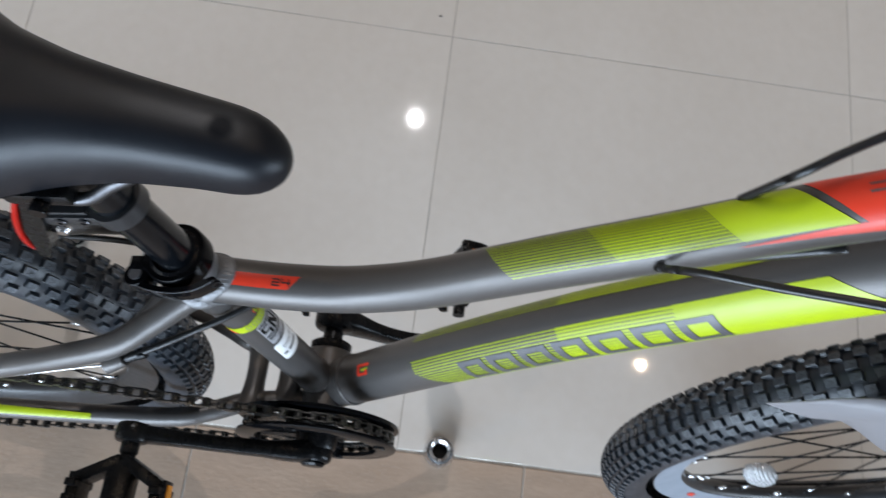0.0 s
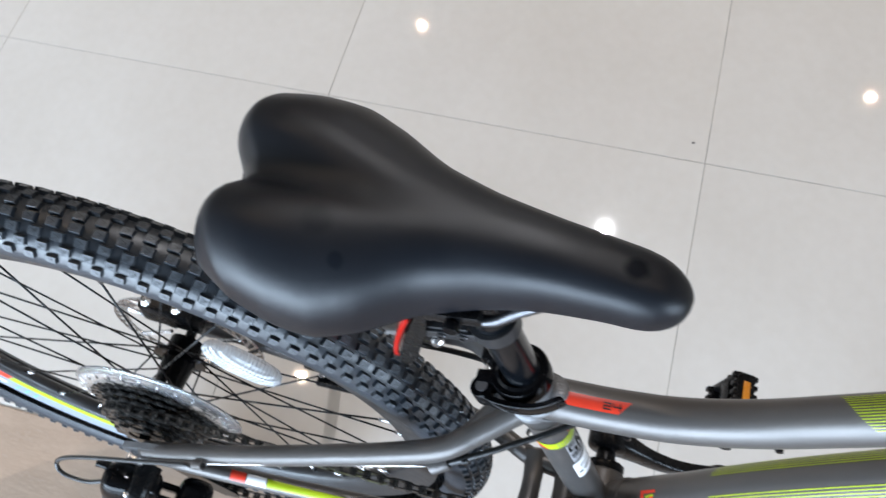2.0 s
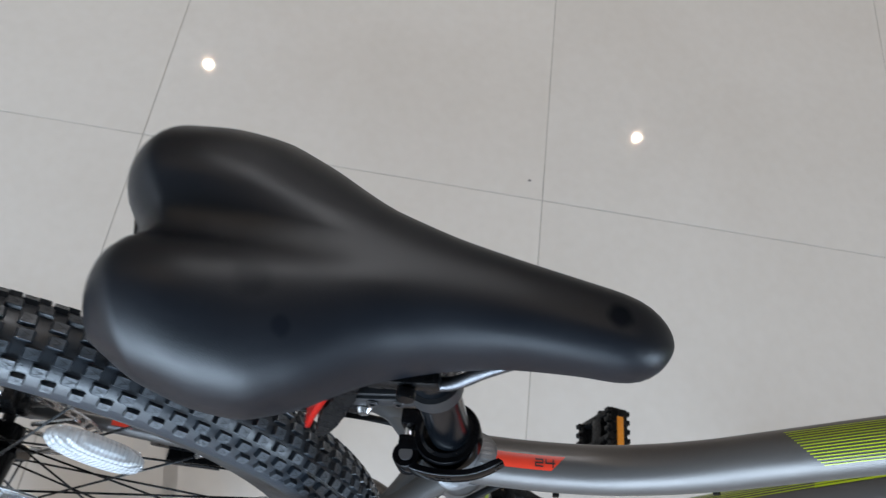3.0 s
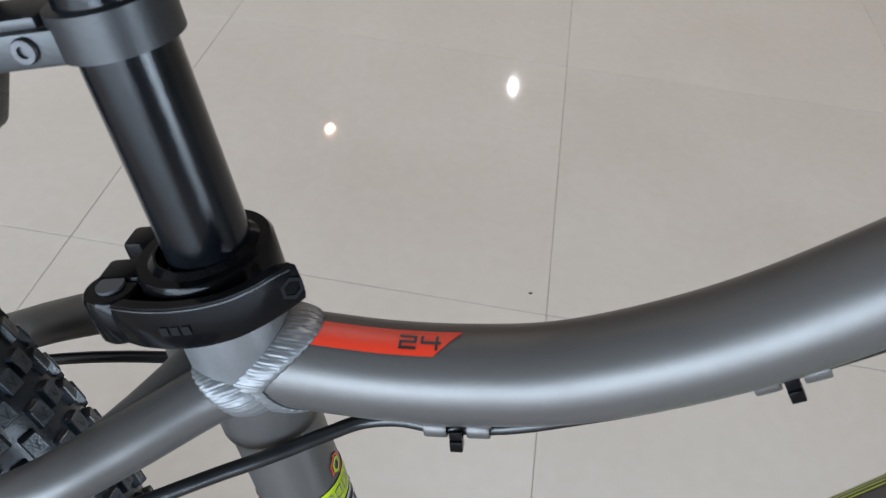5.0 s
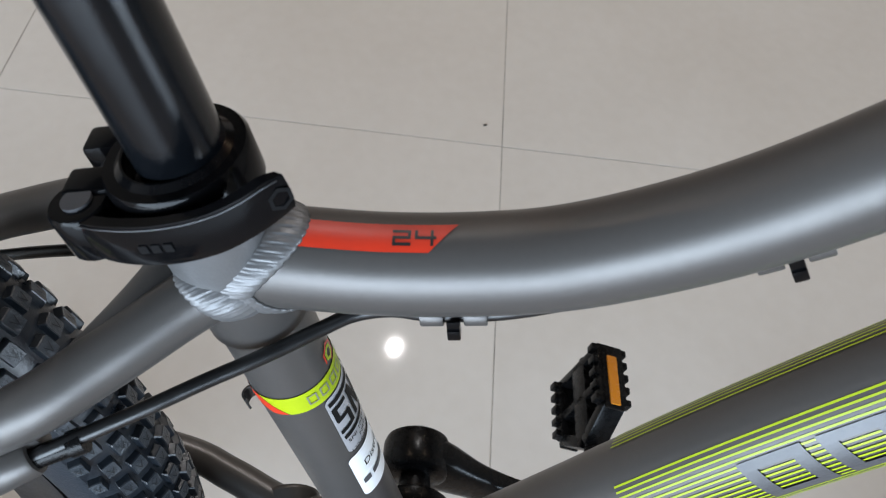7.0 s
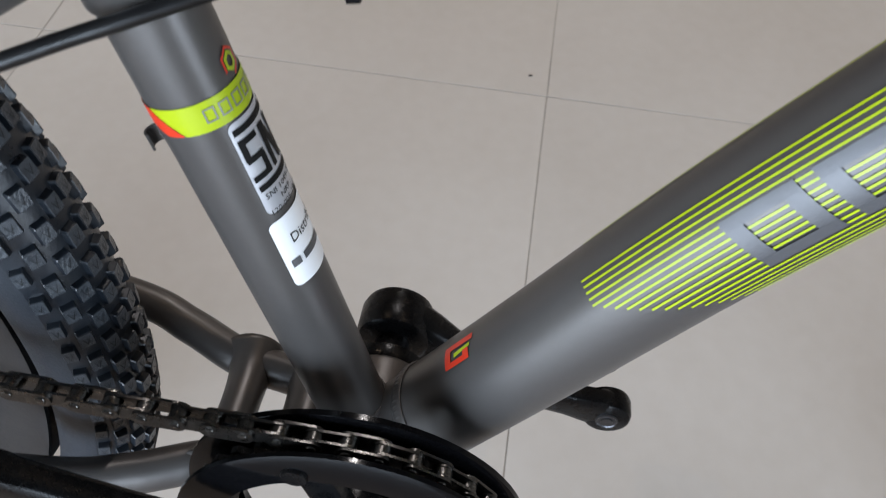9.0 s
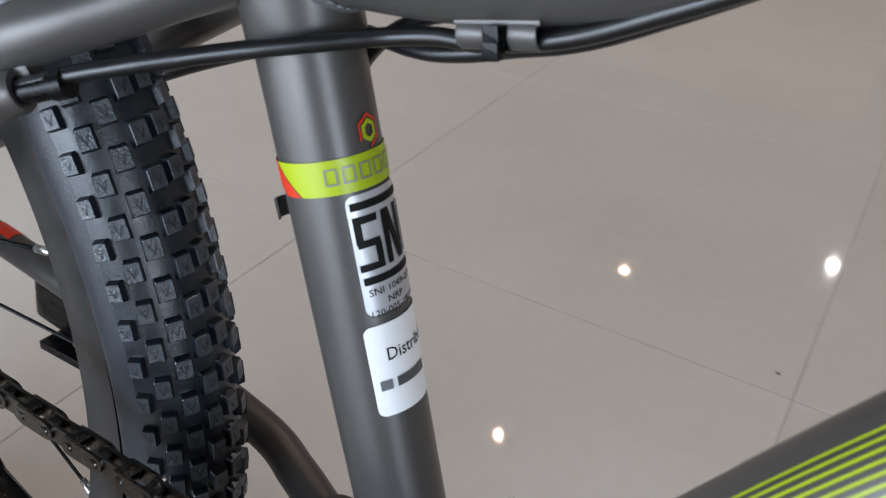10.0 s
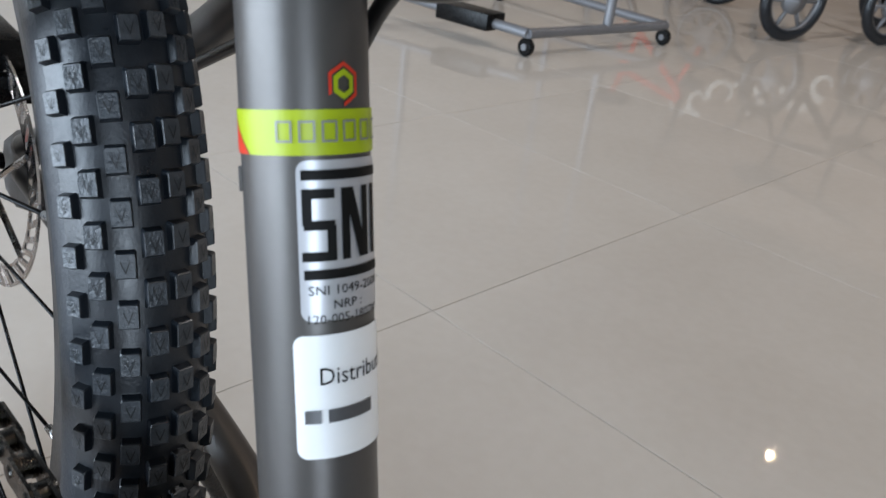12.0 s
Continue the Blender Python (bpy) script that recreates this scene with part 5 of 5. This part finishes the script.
# ---------- rear derailleur ----------
def pebble(size, m, power=0.62, nu=20, nv=28):
    """(verts, faces) of a rounded body between a box and an ellipsoid."""
    f = lambda q: math.copysign(abs(q) ** power, q)
    v = [(size[0] / 2 * f(math.cos(a)) * f(math.cos(b)), size[1] / 2 * f(math.cos(a)) * f(math.sin(b)), size[2] / 2 * f(math.sin(a)))
         for a in np.linspace(-math.pi / 2 + 0.02, math.pi / 2 - 0.02, nu + 1) for b in np.linspace(0, 2 * math.pi, nv + 1)[:-1]]
    fc = [(i * nv + k, i * nv + (k + 1) % nv, (i + 1) * nv + (k + 1) % nv, (i + 1) * nv + k) for i in range(nu) for k in range(nv)]
    return moved((v, fc + [tuple(range(nv)), tuple(nu * nv + k for k in range(nv - 1, -1, -1))]), m)


dr = part("derailleur", sharp(joined("body", [pebble((0.058, 0.034, 0.046), pose(-0.012, -0.096, 0.290, -12, 20, 6))]), 60), BLACK_GLOSS, bike, "glossy black rear derailleur")
part("pivot_barrel", sharp(joined("barrel", [moved(lathe([(0, -0.112), (0.007, -0.112), (0.011, -0.106), (0.013, -0.098), (0.013, -0.076), (0, -0.076)], 24), offset((0.002, 0, 0.300)))])), BLACK_SATIN, dr)
for yy, zz in ((-0.100, 0.282), (-0.086, 0.272)):
    part("link_arm", sharp(joined("arm", [block((0.046, 0.007, 0.018), 0.003, pose(0.018, yy, zz - 0.006, 0, 24, 0), 3)])), BLACK_GLOSS, dr)
part("cage_body", sharp(joined("cage_body", [pebble((0.036, 0.040, 0.044), pose(0.040, -0.090, 0.258, 0, 24, 0))]), 50), BLACK_GLOSS, dr, "rounded black lower knuckle")
for x, y, z in ((0.012, -0.104, 0.287), (0.030, -0.104, 0.279), (-0.004, -0.108, 0.309)):
    part("screw", sharp(joined("screw", [lathe([(0, 0), (0.0028, 0), (0.003, 0.001), (0.002, 0.002), (0, 0.002)], 14, "z")])), STEEL, dr, m=pose(x, y, z))
part("hanger", sharp(joined("hanger", [moved(plate([(-0.012, 0.318), (0.010, 0.318), (0.006, 0.296), (-0.006, 0.284), (-0.014, 0.290)], 0.006), offset((0, -0.071, 0)))])), GREY_LIGHT, dr)
part("derailleur_cover", sharp(joined("cover", [pebble((0.050, 0.014, 0.024), pose(-0.014, -0.110, 0.281, -24, 20, 0), 0.75)])), material("blue_grey_cover", (0.035, 0.044, 0.055), 0.25, 0.3, (0.028, 0.036, 0.045), 60, 0.5, 0.05), dr, "blue-grey glossy cover")
for jx, jz in ((0.020, 0.266), (0.050, 0.205)):
    part("jockey_wheel", joined("jockey", [moved(sprocket(0.0185, 11, 0.003, 0.004), offset((jx, -0.0585, jz)))], False), BLACK_SATIN, dr, "small toothed jockey wheel")
part("cage_plate", sharp(joined("cage", [moved(plate([(0.006, 0.276), (0.030, 0.280), (0.040, 0.262), (0.066, 0.212), (0.062, 0.192), (0.044, 0.188), (0.034, 0.202), (0.010, 0.256)], 0.002), offset((0, -0.0655, 0))),
                                         moved(plate([(0.006, 0.276), (0.030, 0.280), (0.040, 0.262), (0.066, 0.212), (0.062, 0.192), (0.044, 0.188), (0.034, 0.202), (0.010, 0.256)], 0.002), offset((0, -0.0515, 0)))])), BLACK_GLOSS, dr)
part("adjuster", sharp(joined("adj", [rod((-0.030, -0.086, 0.298), (-0.048, -0.086, 0.306), 0.0045, 12)])), BLACK_SATIN, dr)

# left-hand brake caliper on the stay
cal = part("brake_caliper", sharp(joined("caliper", [block((0.050, 0.026, 0.034), 0.004, pose(0.004, 0.052, 0.400, 0, 8, 0), 2), block((0.026, 0.030, 0.018), 0.003, pose(0.022, 0.056, 0.386, 0, 8, 0), 2)])), BLACK_SATIN, bike, "black disc brake caliper")
for k in range(2):
    part("caliper_bolt", sharp(joined("bolt", [lathe([(0, 0), (0.005, 0), (0.0055, 0.002), (0.003, 0.006), (0, 0.006)], 12, "z")])), STEEL, cal, m=pose(-0.012 + 0.030 * k, 0.046, 0.4165 - 0.0035 * k))
stand = part("kickstand", sharp(joined("bracket", [block((0.062, 0.016, 0.040), 0.003, pose(0.140, 0.074, 0.286, 0, 8, 0), 2), block((0.050, 0.030, 0.006), 0.001, pose(0.148, 0.070, 0.262), 2)])), BLACK_SATIN, bike, "black side stand bolted to the left stays")
part("stand_leg", sharp(joined("leg", [rod((0.128, 0.078, 0.268), (0.060, 0.215, 0.030), 0.0085, 16, 0.0075)])), BLACK_SATIN, stand)
part("stand_foot", sharp(joined("foot", [rod((0.064, 0.207, 0.044), (0.057, 0.221, 0.0225), 0.011, 16, 0.013)])), BLACK_SATIN, stand, "rubber foot")
for k in range(2):
    part("stand_bolt", sharp(joined("bolt", [lathe([(0, 0), (0.0065, 0), (0.0068, 0.002), (0.0050, 0.004), (0.0045, 0.007), (0, 0.007)], 16, "z")])), STEEL, stand, m=pose(0.120 + 0.026 * k, 0.074, 0.309 - 0.003 * k))
cb = stays[1][1]
part("red_stripe", joined("stripe", [quad_decal(cb, [(s_at_x(cb, 0.10), 60), (s_at_x(cb, 0.082), 60), (s_at_x(cb, 0.082), 150), (s_at_x(cb, 0.10), 150)])]), RED, bike)

# ---------- cables, hoses, guides ----------
TTB = lambda x, dz=0.0: (x, float(np.interp(x, top_tube.p[:, 0], top_tube.p[:, 2])) - 0.0157 + dz)


def hose(points, r=0.0025, label="black cable housing"):
    return part("cable_housing", Sweep(points, r, 8).mesh("hose", 12), HOSE, bike, label)


low = lambda x, y, d: (x, y, TTB(x)[1] - d)
hose([low(0.70, -0.012, 0.004), low(0.63, -0.006, 0.004), low(0.5245, -0.005, 0.0030), low(0.46, -0.005, 0.0010), (0.4285, -0.0045, 0.5185), (0.412, -0.0030, 0.5163), (0.400, -0.0048, 0.5142), (0.390, -0.0103, 0.5122),
      (0.380, -0.0165, 0.5102), (0.370, -0.0222, 0.5080), (0.360, -0.0272, 0.5056), (0.350, -0.0325, 0.5030), (0.340, -0.0378, 0.5003), (0.320, -0.0470, 0.4940), (0.302, -0.0540, 0.4865)])
hose([low(0.70, 0.000, 0.004), low(0.63, 0.002, 0.004), low(0.5245, 0.003, 0.0030), low(0.46, 0.003, 0.0030), (0.4285, 0.003, 0.5155), (0.412, 0.0045, 0.5105), (0.400, 0.0070, 0.5085), (0.386, 0.0120, 0.5075), (0.372, 0.0170, 0.5060), (0.345, 0.026, 0.4970), (0.314, 0.0370, 0.4835), (0.265, 0.046, 0.463), (0.20, 0.054, 0.432), (0.11, 0.066, 0.385)])
hose([low(0.70, 0.010, 0.004), low(0.63, 0.008, 0.004), low(0.5245, 0.009, 0.0030), low(0.46, 0.010, -0.0005), (0.4285, 0.011, 0.5195), (0.400, 0.0135, 0.5165), (0.372, 0.0205, 0.4940), (0.36, 0.021, 0.45), (0.385, 0.02, 0.36)])
hose([(0.622, -0.016, 0.680), (0.636, -0.027, 0.7045), (0.664, -0.038, 0.724), (0.7004, -0.049, 0.744), (0.79, -0.075, 0.79)], 0.0022)
hose([(0.652, 0.010, 0.715), (0.666, 0.008, 0.750), (0.694, 0.020, 0.7685), (0.79, 0.055, 0.83)], 0.0022)
part("bare_wire", Sweep([(0.300, -0.0545, 0.4852), (0.20, -0.066, 0.440), (0.06, -0.080, 0.372)], 0.0008, 6).mesh("wire", 8), STEEL, bike)
hose([(0.075, -0.0795, 0.379), (0.02, -0.082, 0.350), (-0.05, -0.086, 0.318), (-0.090, -0.090, 0.296), (-0.099, -0.096, 0.284), (-0.088, -0.102, 0.280), (-0.058, -0.104, 0.289), (-0.036, -0.100, 0.297)], 0.0022)
stop = part("cable_stop", sharp(joined("stop", [moved(lathe([(0.0040, -0.0075), (0.0060, -0.0075), (0.0064, -0.0065), (0.0064, 0.0065), (0.0060, 0.0075), (0.0040, 0.0075)], 24, "x", True), Matrix.Translation((0.304, -0.0525, 0.4865)) @ Matrix.Rotation(radians(-24), 4, "Y") @ Matrix.Rotation(radians(24), 4, "Z")),
                                               block((0.012, 0.006, 0.014), 0.0015, pose(0.306, -0.0475, 0.4920, 0, -24, 24))])), GREY, bike, "grey brazed cable stop")
part("ferrule", sharp(joined("ferrule", [rod((0.3235, -0.0457, 0.4932), (0.302, -0.0535, 0.4858), 0.0036, 18), rod((0.3245, -0.0453, 0.4936), (0.3205, -0.0468, 0.4922), 0.0042, 18)])), BLACK_SATIN, bike)
part("cable_stop", sharp(joined("stop", [moved(lathe([(0.0026, -0.006), (0.0044, -0.006), (0.0044, 0.006), (0.0026, 0.006)], 16, "x", True), Matrix.Translation((0.085, -0.0785, 0.384)) @ Matrix.Rotation(radians(-28), 4, "Y"))])), GREY, bike, "grey brazed cable stop")


def cable_guide(x):
    zb = TTB(x)[1]
    slope = float(np.interp(x, [0.42, 0.46, 0.52, 0.55], [8, 18, 35, 41]))
    m = Matrix.Translation((x, 0.0, zb + 0.0008)) @ Matrix.Rotation(radians(-slope), 4, "Y")
    g = part("cable_guide", sharp(joined("guide", [block((0.0225, 0.022, 0.0014), 0.0005, pose(0, 0.002, 0.0010))])), GREY, bike, "grey triple cable guide under the top tube", m)
    for dx in (-0.0068, 0.0068):
        for yy in (-0.0060, 0.0025, 0.0105):
            part("hook", sharp(joined("hook", [lathe([(0.0028, -0.0034), (0.0038, -0.0036), (0.0040, -0.0030), (0.0040, 0.0030), (0.0038, 0.0036), (0.0028, 0.0034)], 16, "x", True)])), GREY, g, m=pose(dx, yy, -0.0018))
    part("zip_tie", sharp(joined("tie", [block((0.0036, 0.026, 0.0012), 0.0003, pose(0, 0.002, -0.0052)), block((0.0040, 0.0012, 0.0062), 0.0003, pose(0, -0.0112, -0.0022)),
                                         block((0.0042, 0.0042, 0.0046), 0.0006, pose(0, -0.0105, -0.0050))])), BLACK_GLOSS, g, "black zip tie")


cable_guide(0.4305)
cable_guide(0.5190)

# fork with its foam wrapping
fork = part("fork", sharp(joined("crown", [block((0.05, 0.13, 0.034), 0.010, pose(0.836, 0, 0.672, 0, 18, 0), 3)])), BLACK_SATIN, bike, "black suspension fork partly wrapped in foam sheet")
for side in (-1, 1):
    part("fork_leg", Sweep([(0.838, 0.055 * side, 0.675, 0.0135), (0.905, 0.055 * side, 0.52, 0.0135), (0.91, 0.055 * side, 0.51, 0.0185), (0.992, 0.056 * side, 0.345, 0.017), (1.032, 0.056 * side, 0.32, 0.012)], 0.017, 6).mesh("leg", 24), BLACK_SATIN, fork)
part("foam_wrap", Sweep([(0.846, -0.056, 0.655, 0.016), (0.872, -0.057, 0.60, 0.0175), (0.893, -0.056, 0.548, 0.0165), (0.93, -0.057, 0.47, 0.0205)], 0.024, 5).mesh("wrap", 18), WRAP, fork, "crumpled white foam wrapping")


sheet_v, sheet_f = [], []
for i in range(9):
    for j in range(7):
        u, w = i / 8, j / 6
        x, z = 0.712 + 0.13 * u, 0.603 + (0.066 * u) * (1 - w) - 0.075 * u * w
        sheet_v.append((x, -0.058 + u * (0.008 * math.sin(7 * u + 5 * w) + 0.005 * math.sin(13 * w + 3 * u)), z))
for i in range(8):
    for j in range(6):
        k = i * 7 + j
        sheet_f.append((k, k + 1, k + 8, k + 7))
sheet = part("wrapping_sheet", mesh_of("sheet", sheet_v, sheet_f), WRAP, fork, "loose translucent wrapping sheet")
so = sheet.modifiers.new("thick", "SOLIDIFY")
so.thickness = 0.0008

# ---------- loose things on the floor ----------
WHEEL_GREY = material("grey_wheel_alloy", (0.22, 0.22, 0.23), 0.5, 0.3, (0.17, 0.17, 0.18), 30, 0.6, 0.06)


def floor_socket():
    root = part("floor_socket", sharp(joined("socket", [lathe([(0.0085, 0.004), (0.0095, 0.018), (0.013, 0.0205), (0.0165, 0.019), (0.0185, 0.012), (0.0195, 0.001), (0.0195, 0)], 36, "z")])), STEEL, None, "", pose(0.541, 0.008, 0))
    part("hole", sharp(joined("hole", [lathe([(0, 0.006), (0.0088, 0.006)], 28, "z")])), INK, root, "dark hole")
    return tagged(root, "short round stainless steel floor socket with dark hole", "fitting")


floor_socket()


def wheeled_stand():
    """Low grey tubular display stand on castors."""
    root = empty("display_stand", pose(-1.16, 1.98, 0), label="low grey tubular display stand on small castors", category="stand")
    P = material("stand_grey_paint", (0.2, 0.2, 0.21), 0.45, 0.3, (0.16, 0.16, 0.17), 20, 0.6, 0.06)
    A, B, C, D = (0.12, -0.15, 0.065), (0.17, 0.50, 0.065), (-0.62, -0.23, 0.085), (-0.56, 0.47, 0.085)
    for a, b, r in ((A, B, 0.015), (A, C, 0.015), (B, D, 0.015), (C, D, 0.014)):
        part("rail", sharp(joined("rail", [rod(a, b, r, 14)])), P, root)
    part("base_block", sharp(joined("block", [block((0.20, 0.09, 0.05), 0.006, pose(-0.10, -0.17, 0.072, 0, 0, 6))])), BLACK_SATIN, root, "black base block")
    for x, y in ((0.145, 0.20), (-0.34, -0.20), (-0.30, 0.48)):
        part("upright", sharp(joined("upright", [rod((x, y, 0.07), (x - 0.02, y + 0.02, 0.9), 0.016, 14)])), P, root)
    for x, y, z in (A, B, C, D):
        c = part("castor", sharp(joined("castor", [moved(lathe([(0, -0.010), (0.024, -0.010), (0.027, -0.006), (0.027, 0.006), (0.024, 0.010), (0, 0.010)], 20), offset((x, y, 0.027)))])), BLACK_SATIN, root, "black castor wheel")
        part("castor_hub", sharp(joined("hub", [moved(lathe([(0, -0.012), (0.010, -0.012), (0.010, 0.012), (0, 0.012)], 14), offset((x, y, 0.027)))])), WHEEL_GREY, c)
        part("castor_fork", sharp(joined("fork", [rod((x, y, 0.03), (x, y, z), 0.008, 10)])), P, root)


wheeled_stand()


def small_bike(x, y, yaw, colour, label, rad=0.15, base=0.50):
    root = empty("childrens_bike", pose(x, y, 0, 0, 0, yaw), label=label, category="bicycle", group="row of parked bicycles")
    for k, wx in enumerate((0.0, base)):
        w = part("wheel", joined("tyre", [moved(lathe([(rad - 0.022 + 0.022 * math.cos(a), 0.020 * math.sin(a)) for a in np.linspace(0, 2 * math.pi, 13)[:-1]], 40, closed=True), offset((wx, 0, rad)))]), RUBBER, root, "black tyre")
        part("rim", joined("rim", [moved(lathe([(rad - 0.044, -0.010), (rad - 0.030, -0.012), (rad - 0.030, 0.012), (rad - 0.044, 0.010)], 40, closed=True), offset((wx, 0, rad)))]), WHEEL_GREY, w)
        part("hub", joined("hub", [moved(lathe([(0, -0.03), (0.05, -0.012), (0.05, 0.012), (0, 0.03)], 20), offset((wx, 0, rad)))]), WHEEL_GREY, w)
        for j in range(6):
            a = j * math.pi / 3
            part("spoke", joined("spoke", [rod((wx, 0, rad), (wx + (rad - 0.04) * math.cos(a), 0, rad + (rad - 0.04) * math.sin(a)), 0.008, 6)]), WHEEL_GREY, w)
    for name, a, b, r in (("down_tube", (0.18, 0, 0.20), (0.46, 0, 0.46), 0.016), ("seat_tube", (0.18, 0, 0.20), (0.10, 0, 0.52), 0.014), ("top_tube", (0.13, 0, 0.40), (0.45, 0, 0.48), 0.014),
                          ("chain_stay", (0.18, 0.04, 0.20), (0, 0.05, rad), 0.010), ("seat_stay", (0.13, 0.03, 0.42), (0, 0.05, rad), 0.010), ("fork", (0.40, 0.04, 0.42), (base, 0.05, rad), 0.012)):
        part(name, joined(name, [rod(a, b, r, 12)]), colour, root)
    part("saddle", sharp(joined("saddle", [block((0.20, 0.12, 0.05), 0.02, pose(0.08, 0, 0.55), 3)])), VINYL, root)
    part("handlebar", joined("bar", [rod((0.44, -0.24, 0.70), (0.44, 0.24, 0.70), 0.012, 12), rod((0.46, 0, 0.44), (0.44, 0, 0.70), 0.014, 12)]), BLACK_SATIN, root)


small_bike(-0.87, 3.14, 66, BLACK_SATIN, "small dark childrens bicycle with grey hubs on the floor")
small_bike(-0.86, 4.06, 66, BLACK_GLOSS, "small black childrens bicycle with grey hubs on the floor")
small_bike(-1.95, 3.55, 10, RED, "small red childrens bicycle with black tyres on the floor")
small_bike(-1.95, 4.30, 10, BLACK_SATIN, "small dark childrens bicycle with black tyres on the floor")

# mural panel on the far side that the polished floor mirrors
mural = part("mural_panel", joined("panel", [block((3.6, 0.05, 2.2), 0.01, pose(0, 0, 0))], False), MURAL, None, "", pose(-1.6, 6.9, 1.1))
tagged(mural, "brown decorative panel with pale painted swirls", "panel")
rng = random.Random(4)
for k in range(7):
    cx, cz, r0 = -1.68 + 0.21 * k, 0.30 - 0.08 * k + rng.uniform(-0.06, 0.06), rng.uniform(0.12, 0.2)
    pts = []
    for j in range(15):
        a = j / 14 * 4.6 + k * 1.3
        rr = r0 * (1 - j / 20)
        pts.append((cx + rr * math.cos(a), -0.03, cz + rr * math.sin(a), 0.035 - 0.0018 * j))
    part("swirl", Sweep(pts, 0.03, 3).mesh("swirl", 8), PALE, mural)

# ---------- floor ----------
floor = tagged(part("floor", joined("floor", [block((X1 - X0, Y1 - Y0, 0.1), 0, pose((X0 + X1) / 2, (Y0 + Y1) / 2, -0.0510))], False), GROUT),
               "floor of polished cream tiles beside brown grained tiles", "floor", kind="structure")


def tile_mesh(w, d, bevel):
    v, f_ = block((w, d, 0.008), bevel, None, 1)
    me = mesh_of("tile", v, f_, False)
    return me


for cx, cy, a in ((0.466, 0.637, 20),):
    part("chip", joined("chip", [block((0.0045, 0.0025, 0.0008), 0.0003, None, 1)], False), INK, floor, "tiny dark speck on the tiles", pose(cx, cy, 0.0006, 0, 0, a))
TX, TY, GX, GY = 0.488, 0.605, 0.605, 0.600
tile = tile_mesh(GX - 0.0012, GY - 0.0012, 0.0003)
tile.materials.append(FLOOR_TILE)
far_tiles = []
ny = int((Y1 - 0.0) / GY)
for i in range(-8, 8):
    for j in range(-1, ny):
        x, y = TX + GX * (i + 0.5), TY + GY * (j + 0.5)
        if not X0 < x - GX / 2 or not x + GX / 2 < X1 or y + GY / 2 > Y1:
            continue
        if -5 <= i <= 5 and j < 14:
            part("tile", tile, FLOOR_TILE, floor, m=pose(x, y, -0.004))
        else:
            far_tiles.append(moved(block((GX - 0.0018, GY - 0.0018, 0.008), 0, None), pose(x, y, -0.004)))
tagged(part("far_tiles", joined("far_tiles", far_tiles, False), FLOOR_TILE, floor), kind="stuff")
brown = tile_mesh(0.413, 0.413, 0.0008)
brown.materials.append(BROWN_TILE)
far_tiles = []
for i in range(-11, 11):
    for j in range(0, 8):
        x, y = 0.236 + 0.415 * (i + 0.5), 0.003 - 0.415 * (j + 0.5)
        if x - 0.21 < X0 or x + 0.21 > X1 or y - 0.21 < Y0:
            continue
        if -4 <= i <= 4 and j < 3:
            part("brown_tile", brown, BROWN_TILE, floor, m=pose(x, y, -0.004))
        else:
            far_tiles.append(moved(block((0.413, 0.413, 0.008), 0, None), pose(x, y, -0.004)))
tagged(part("far_tiles", joined("far_tiles", far_tiles, False), BROWN_TILE, floor), kind="stuff")
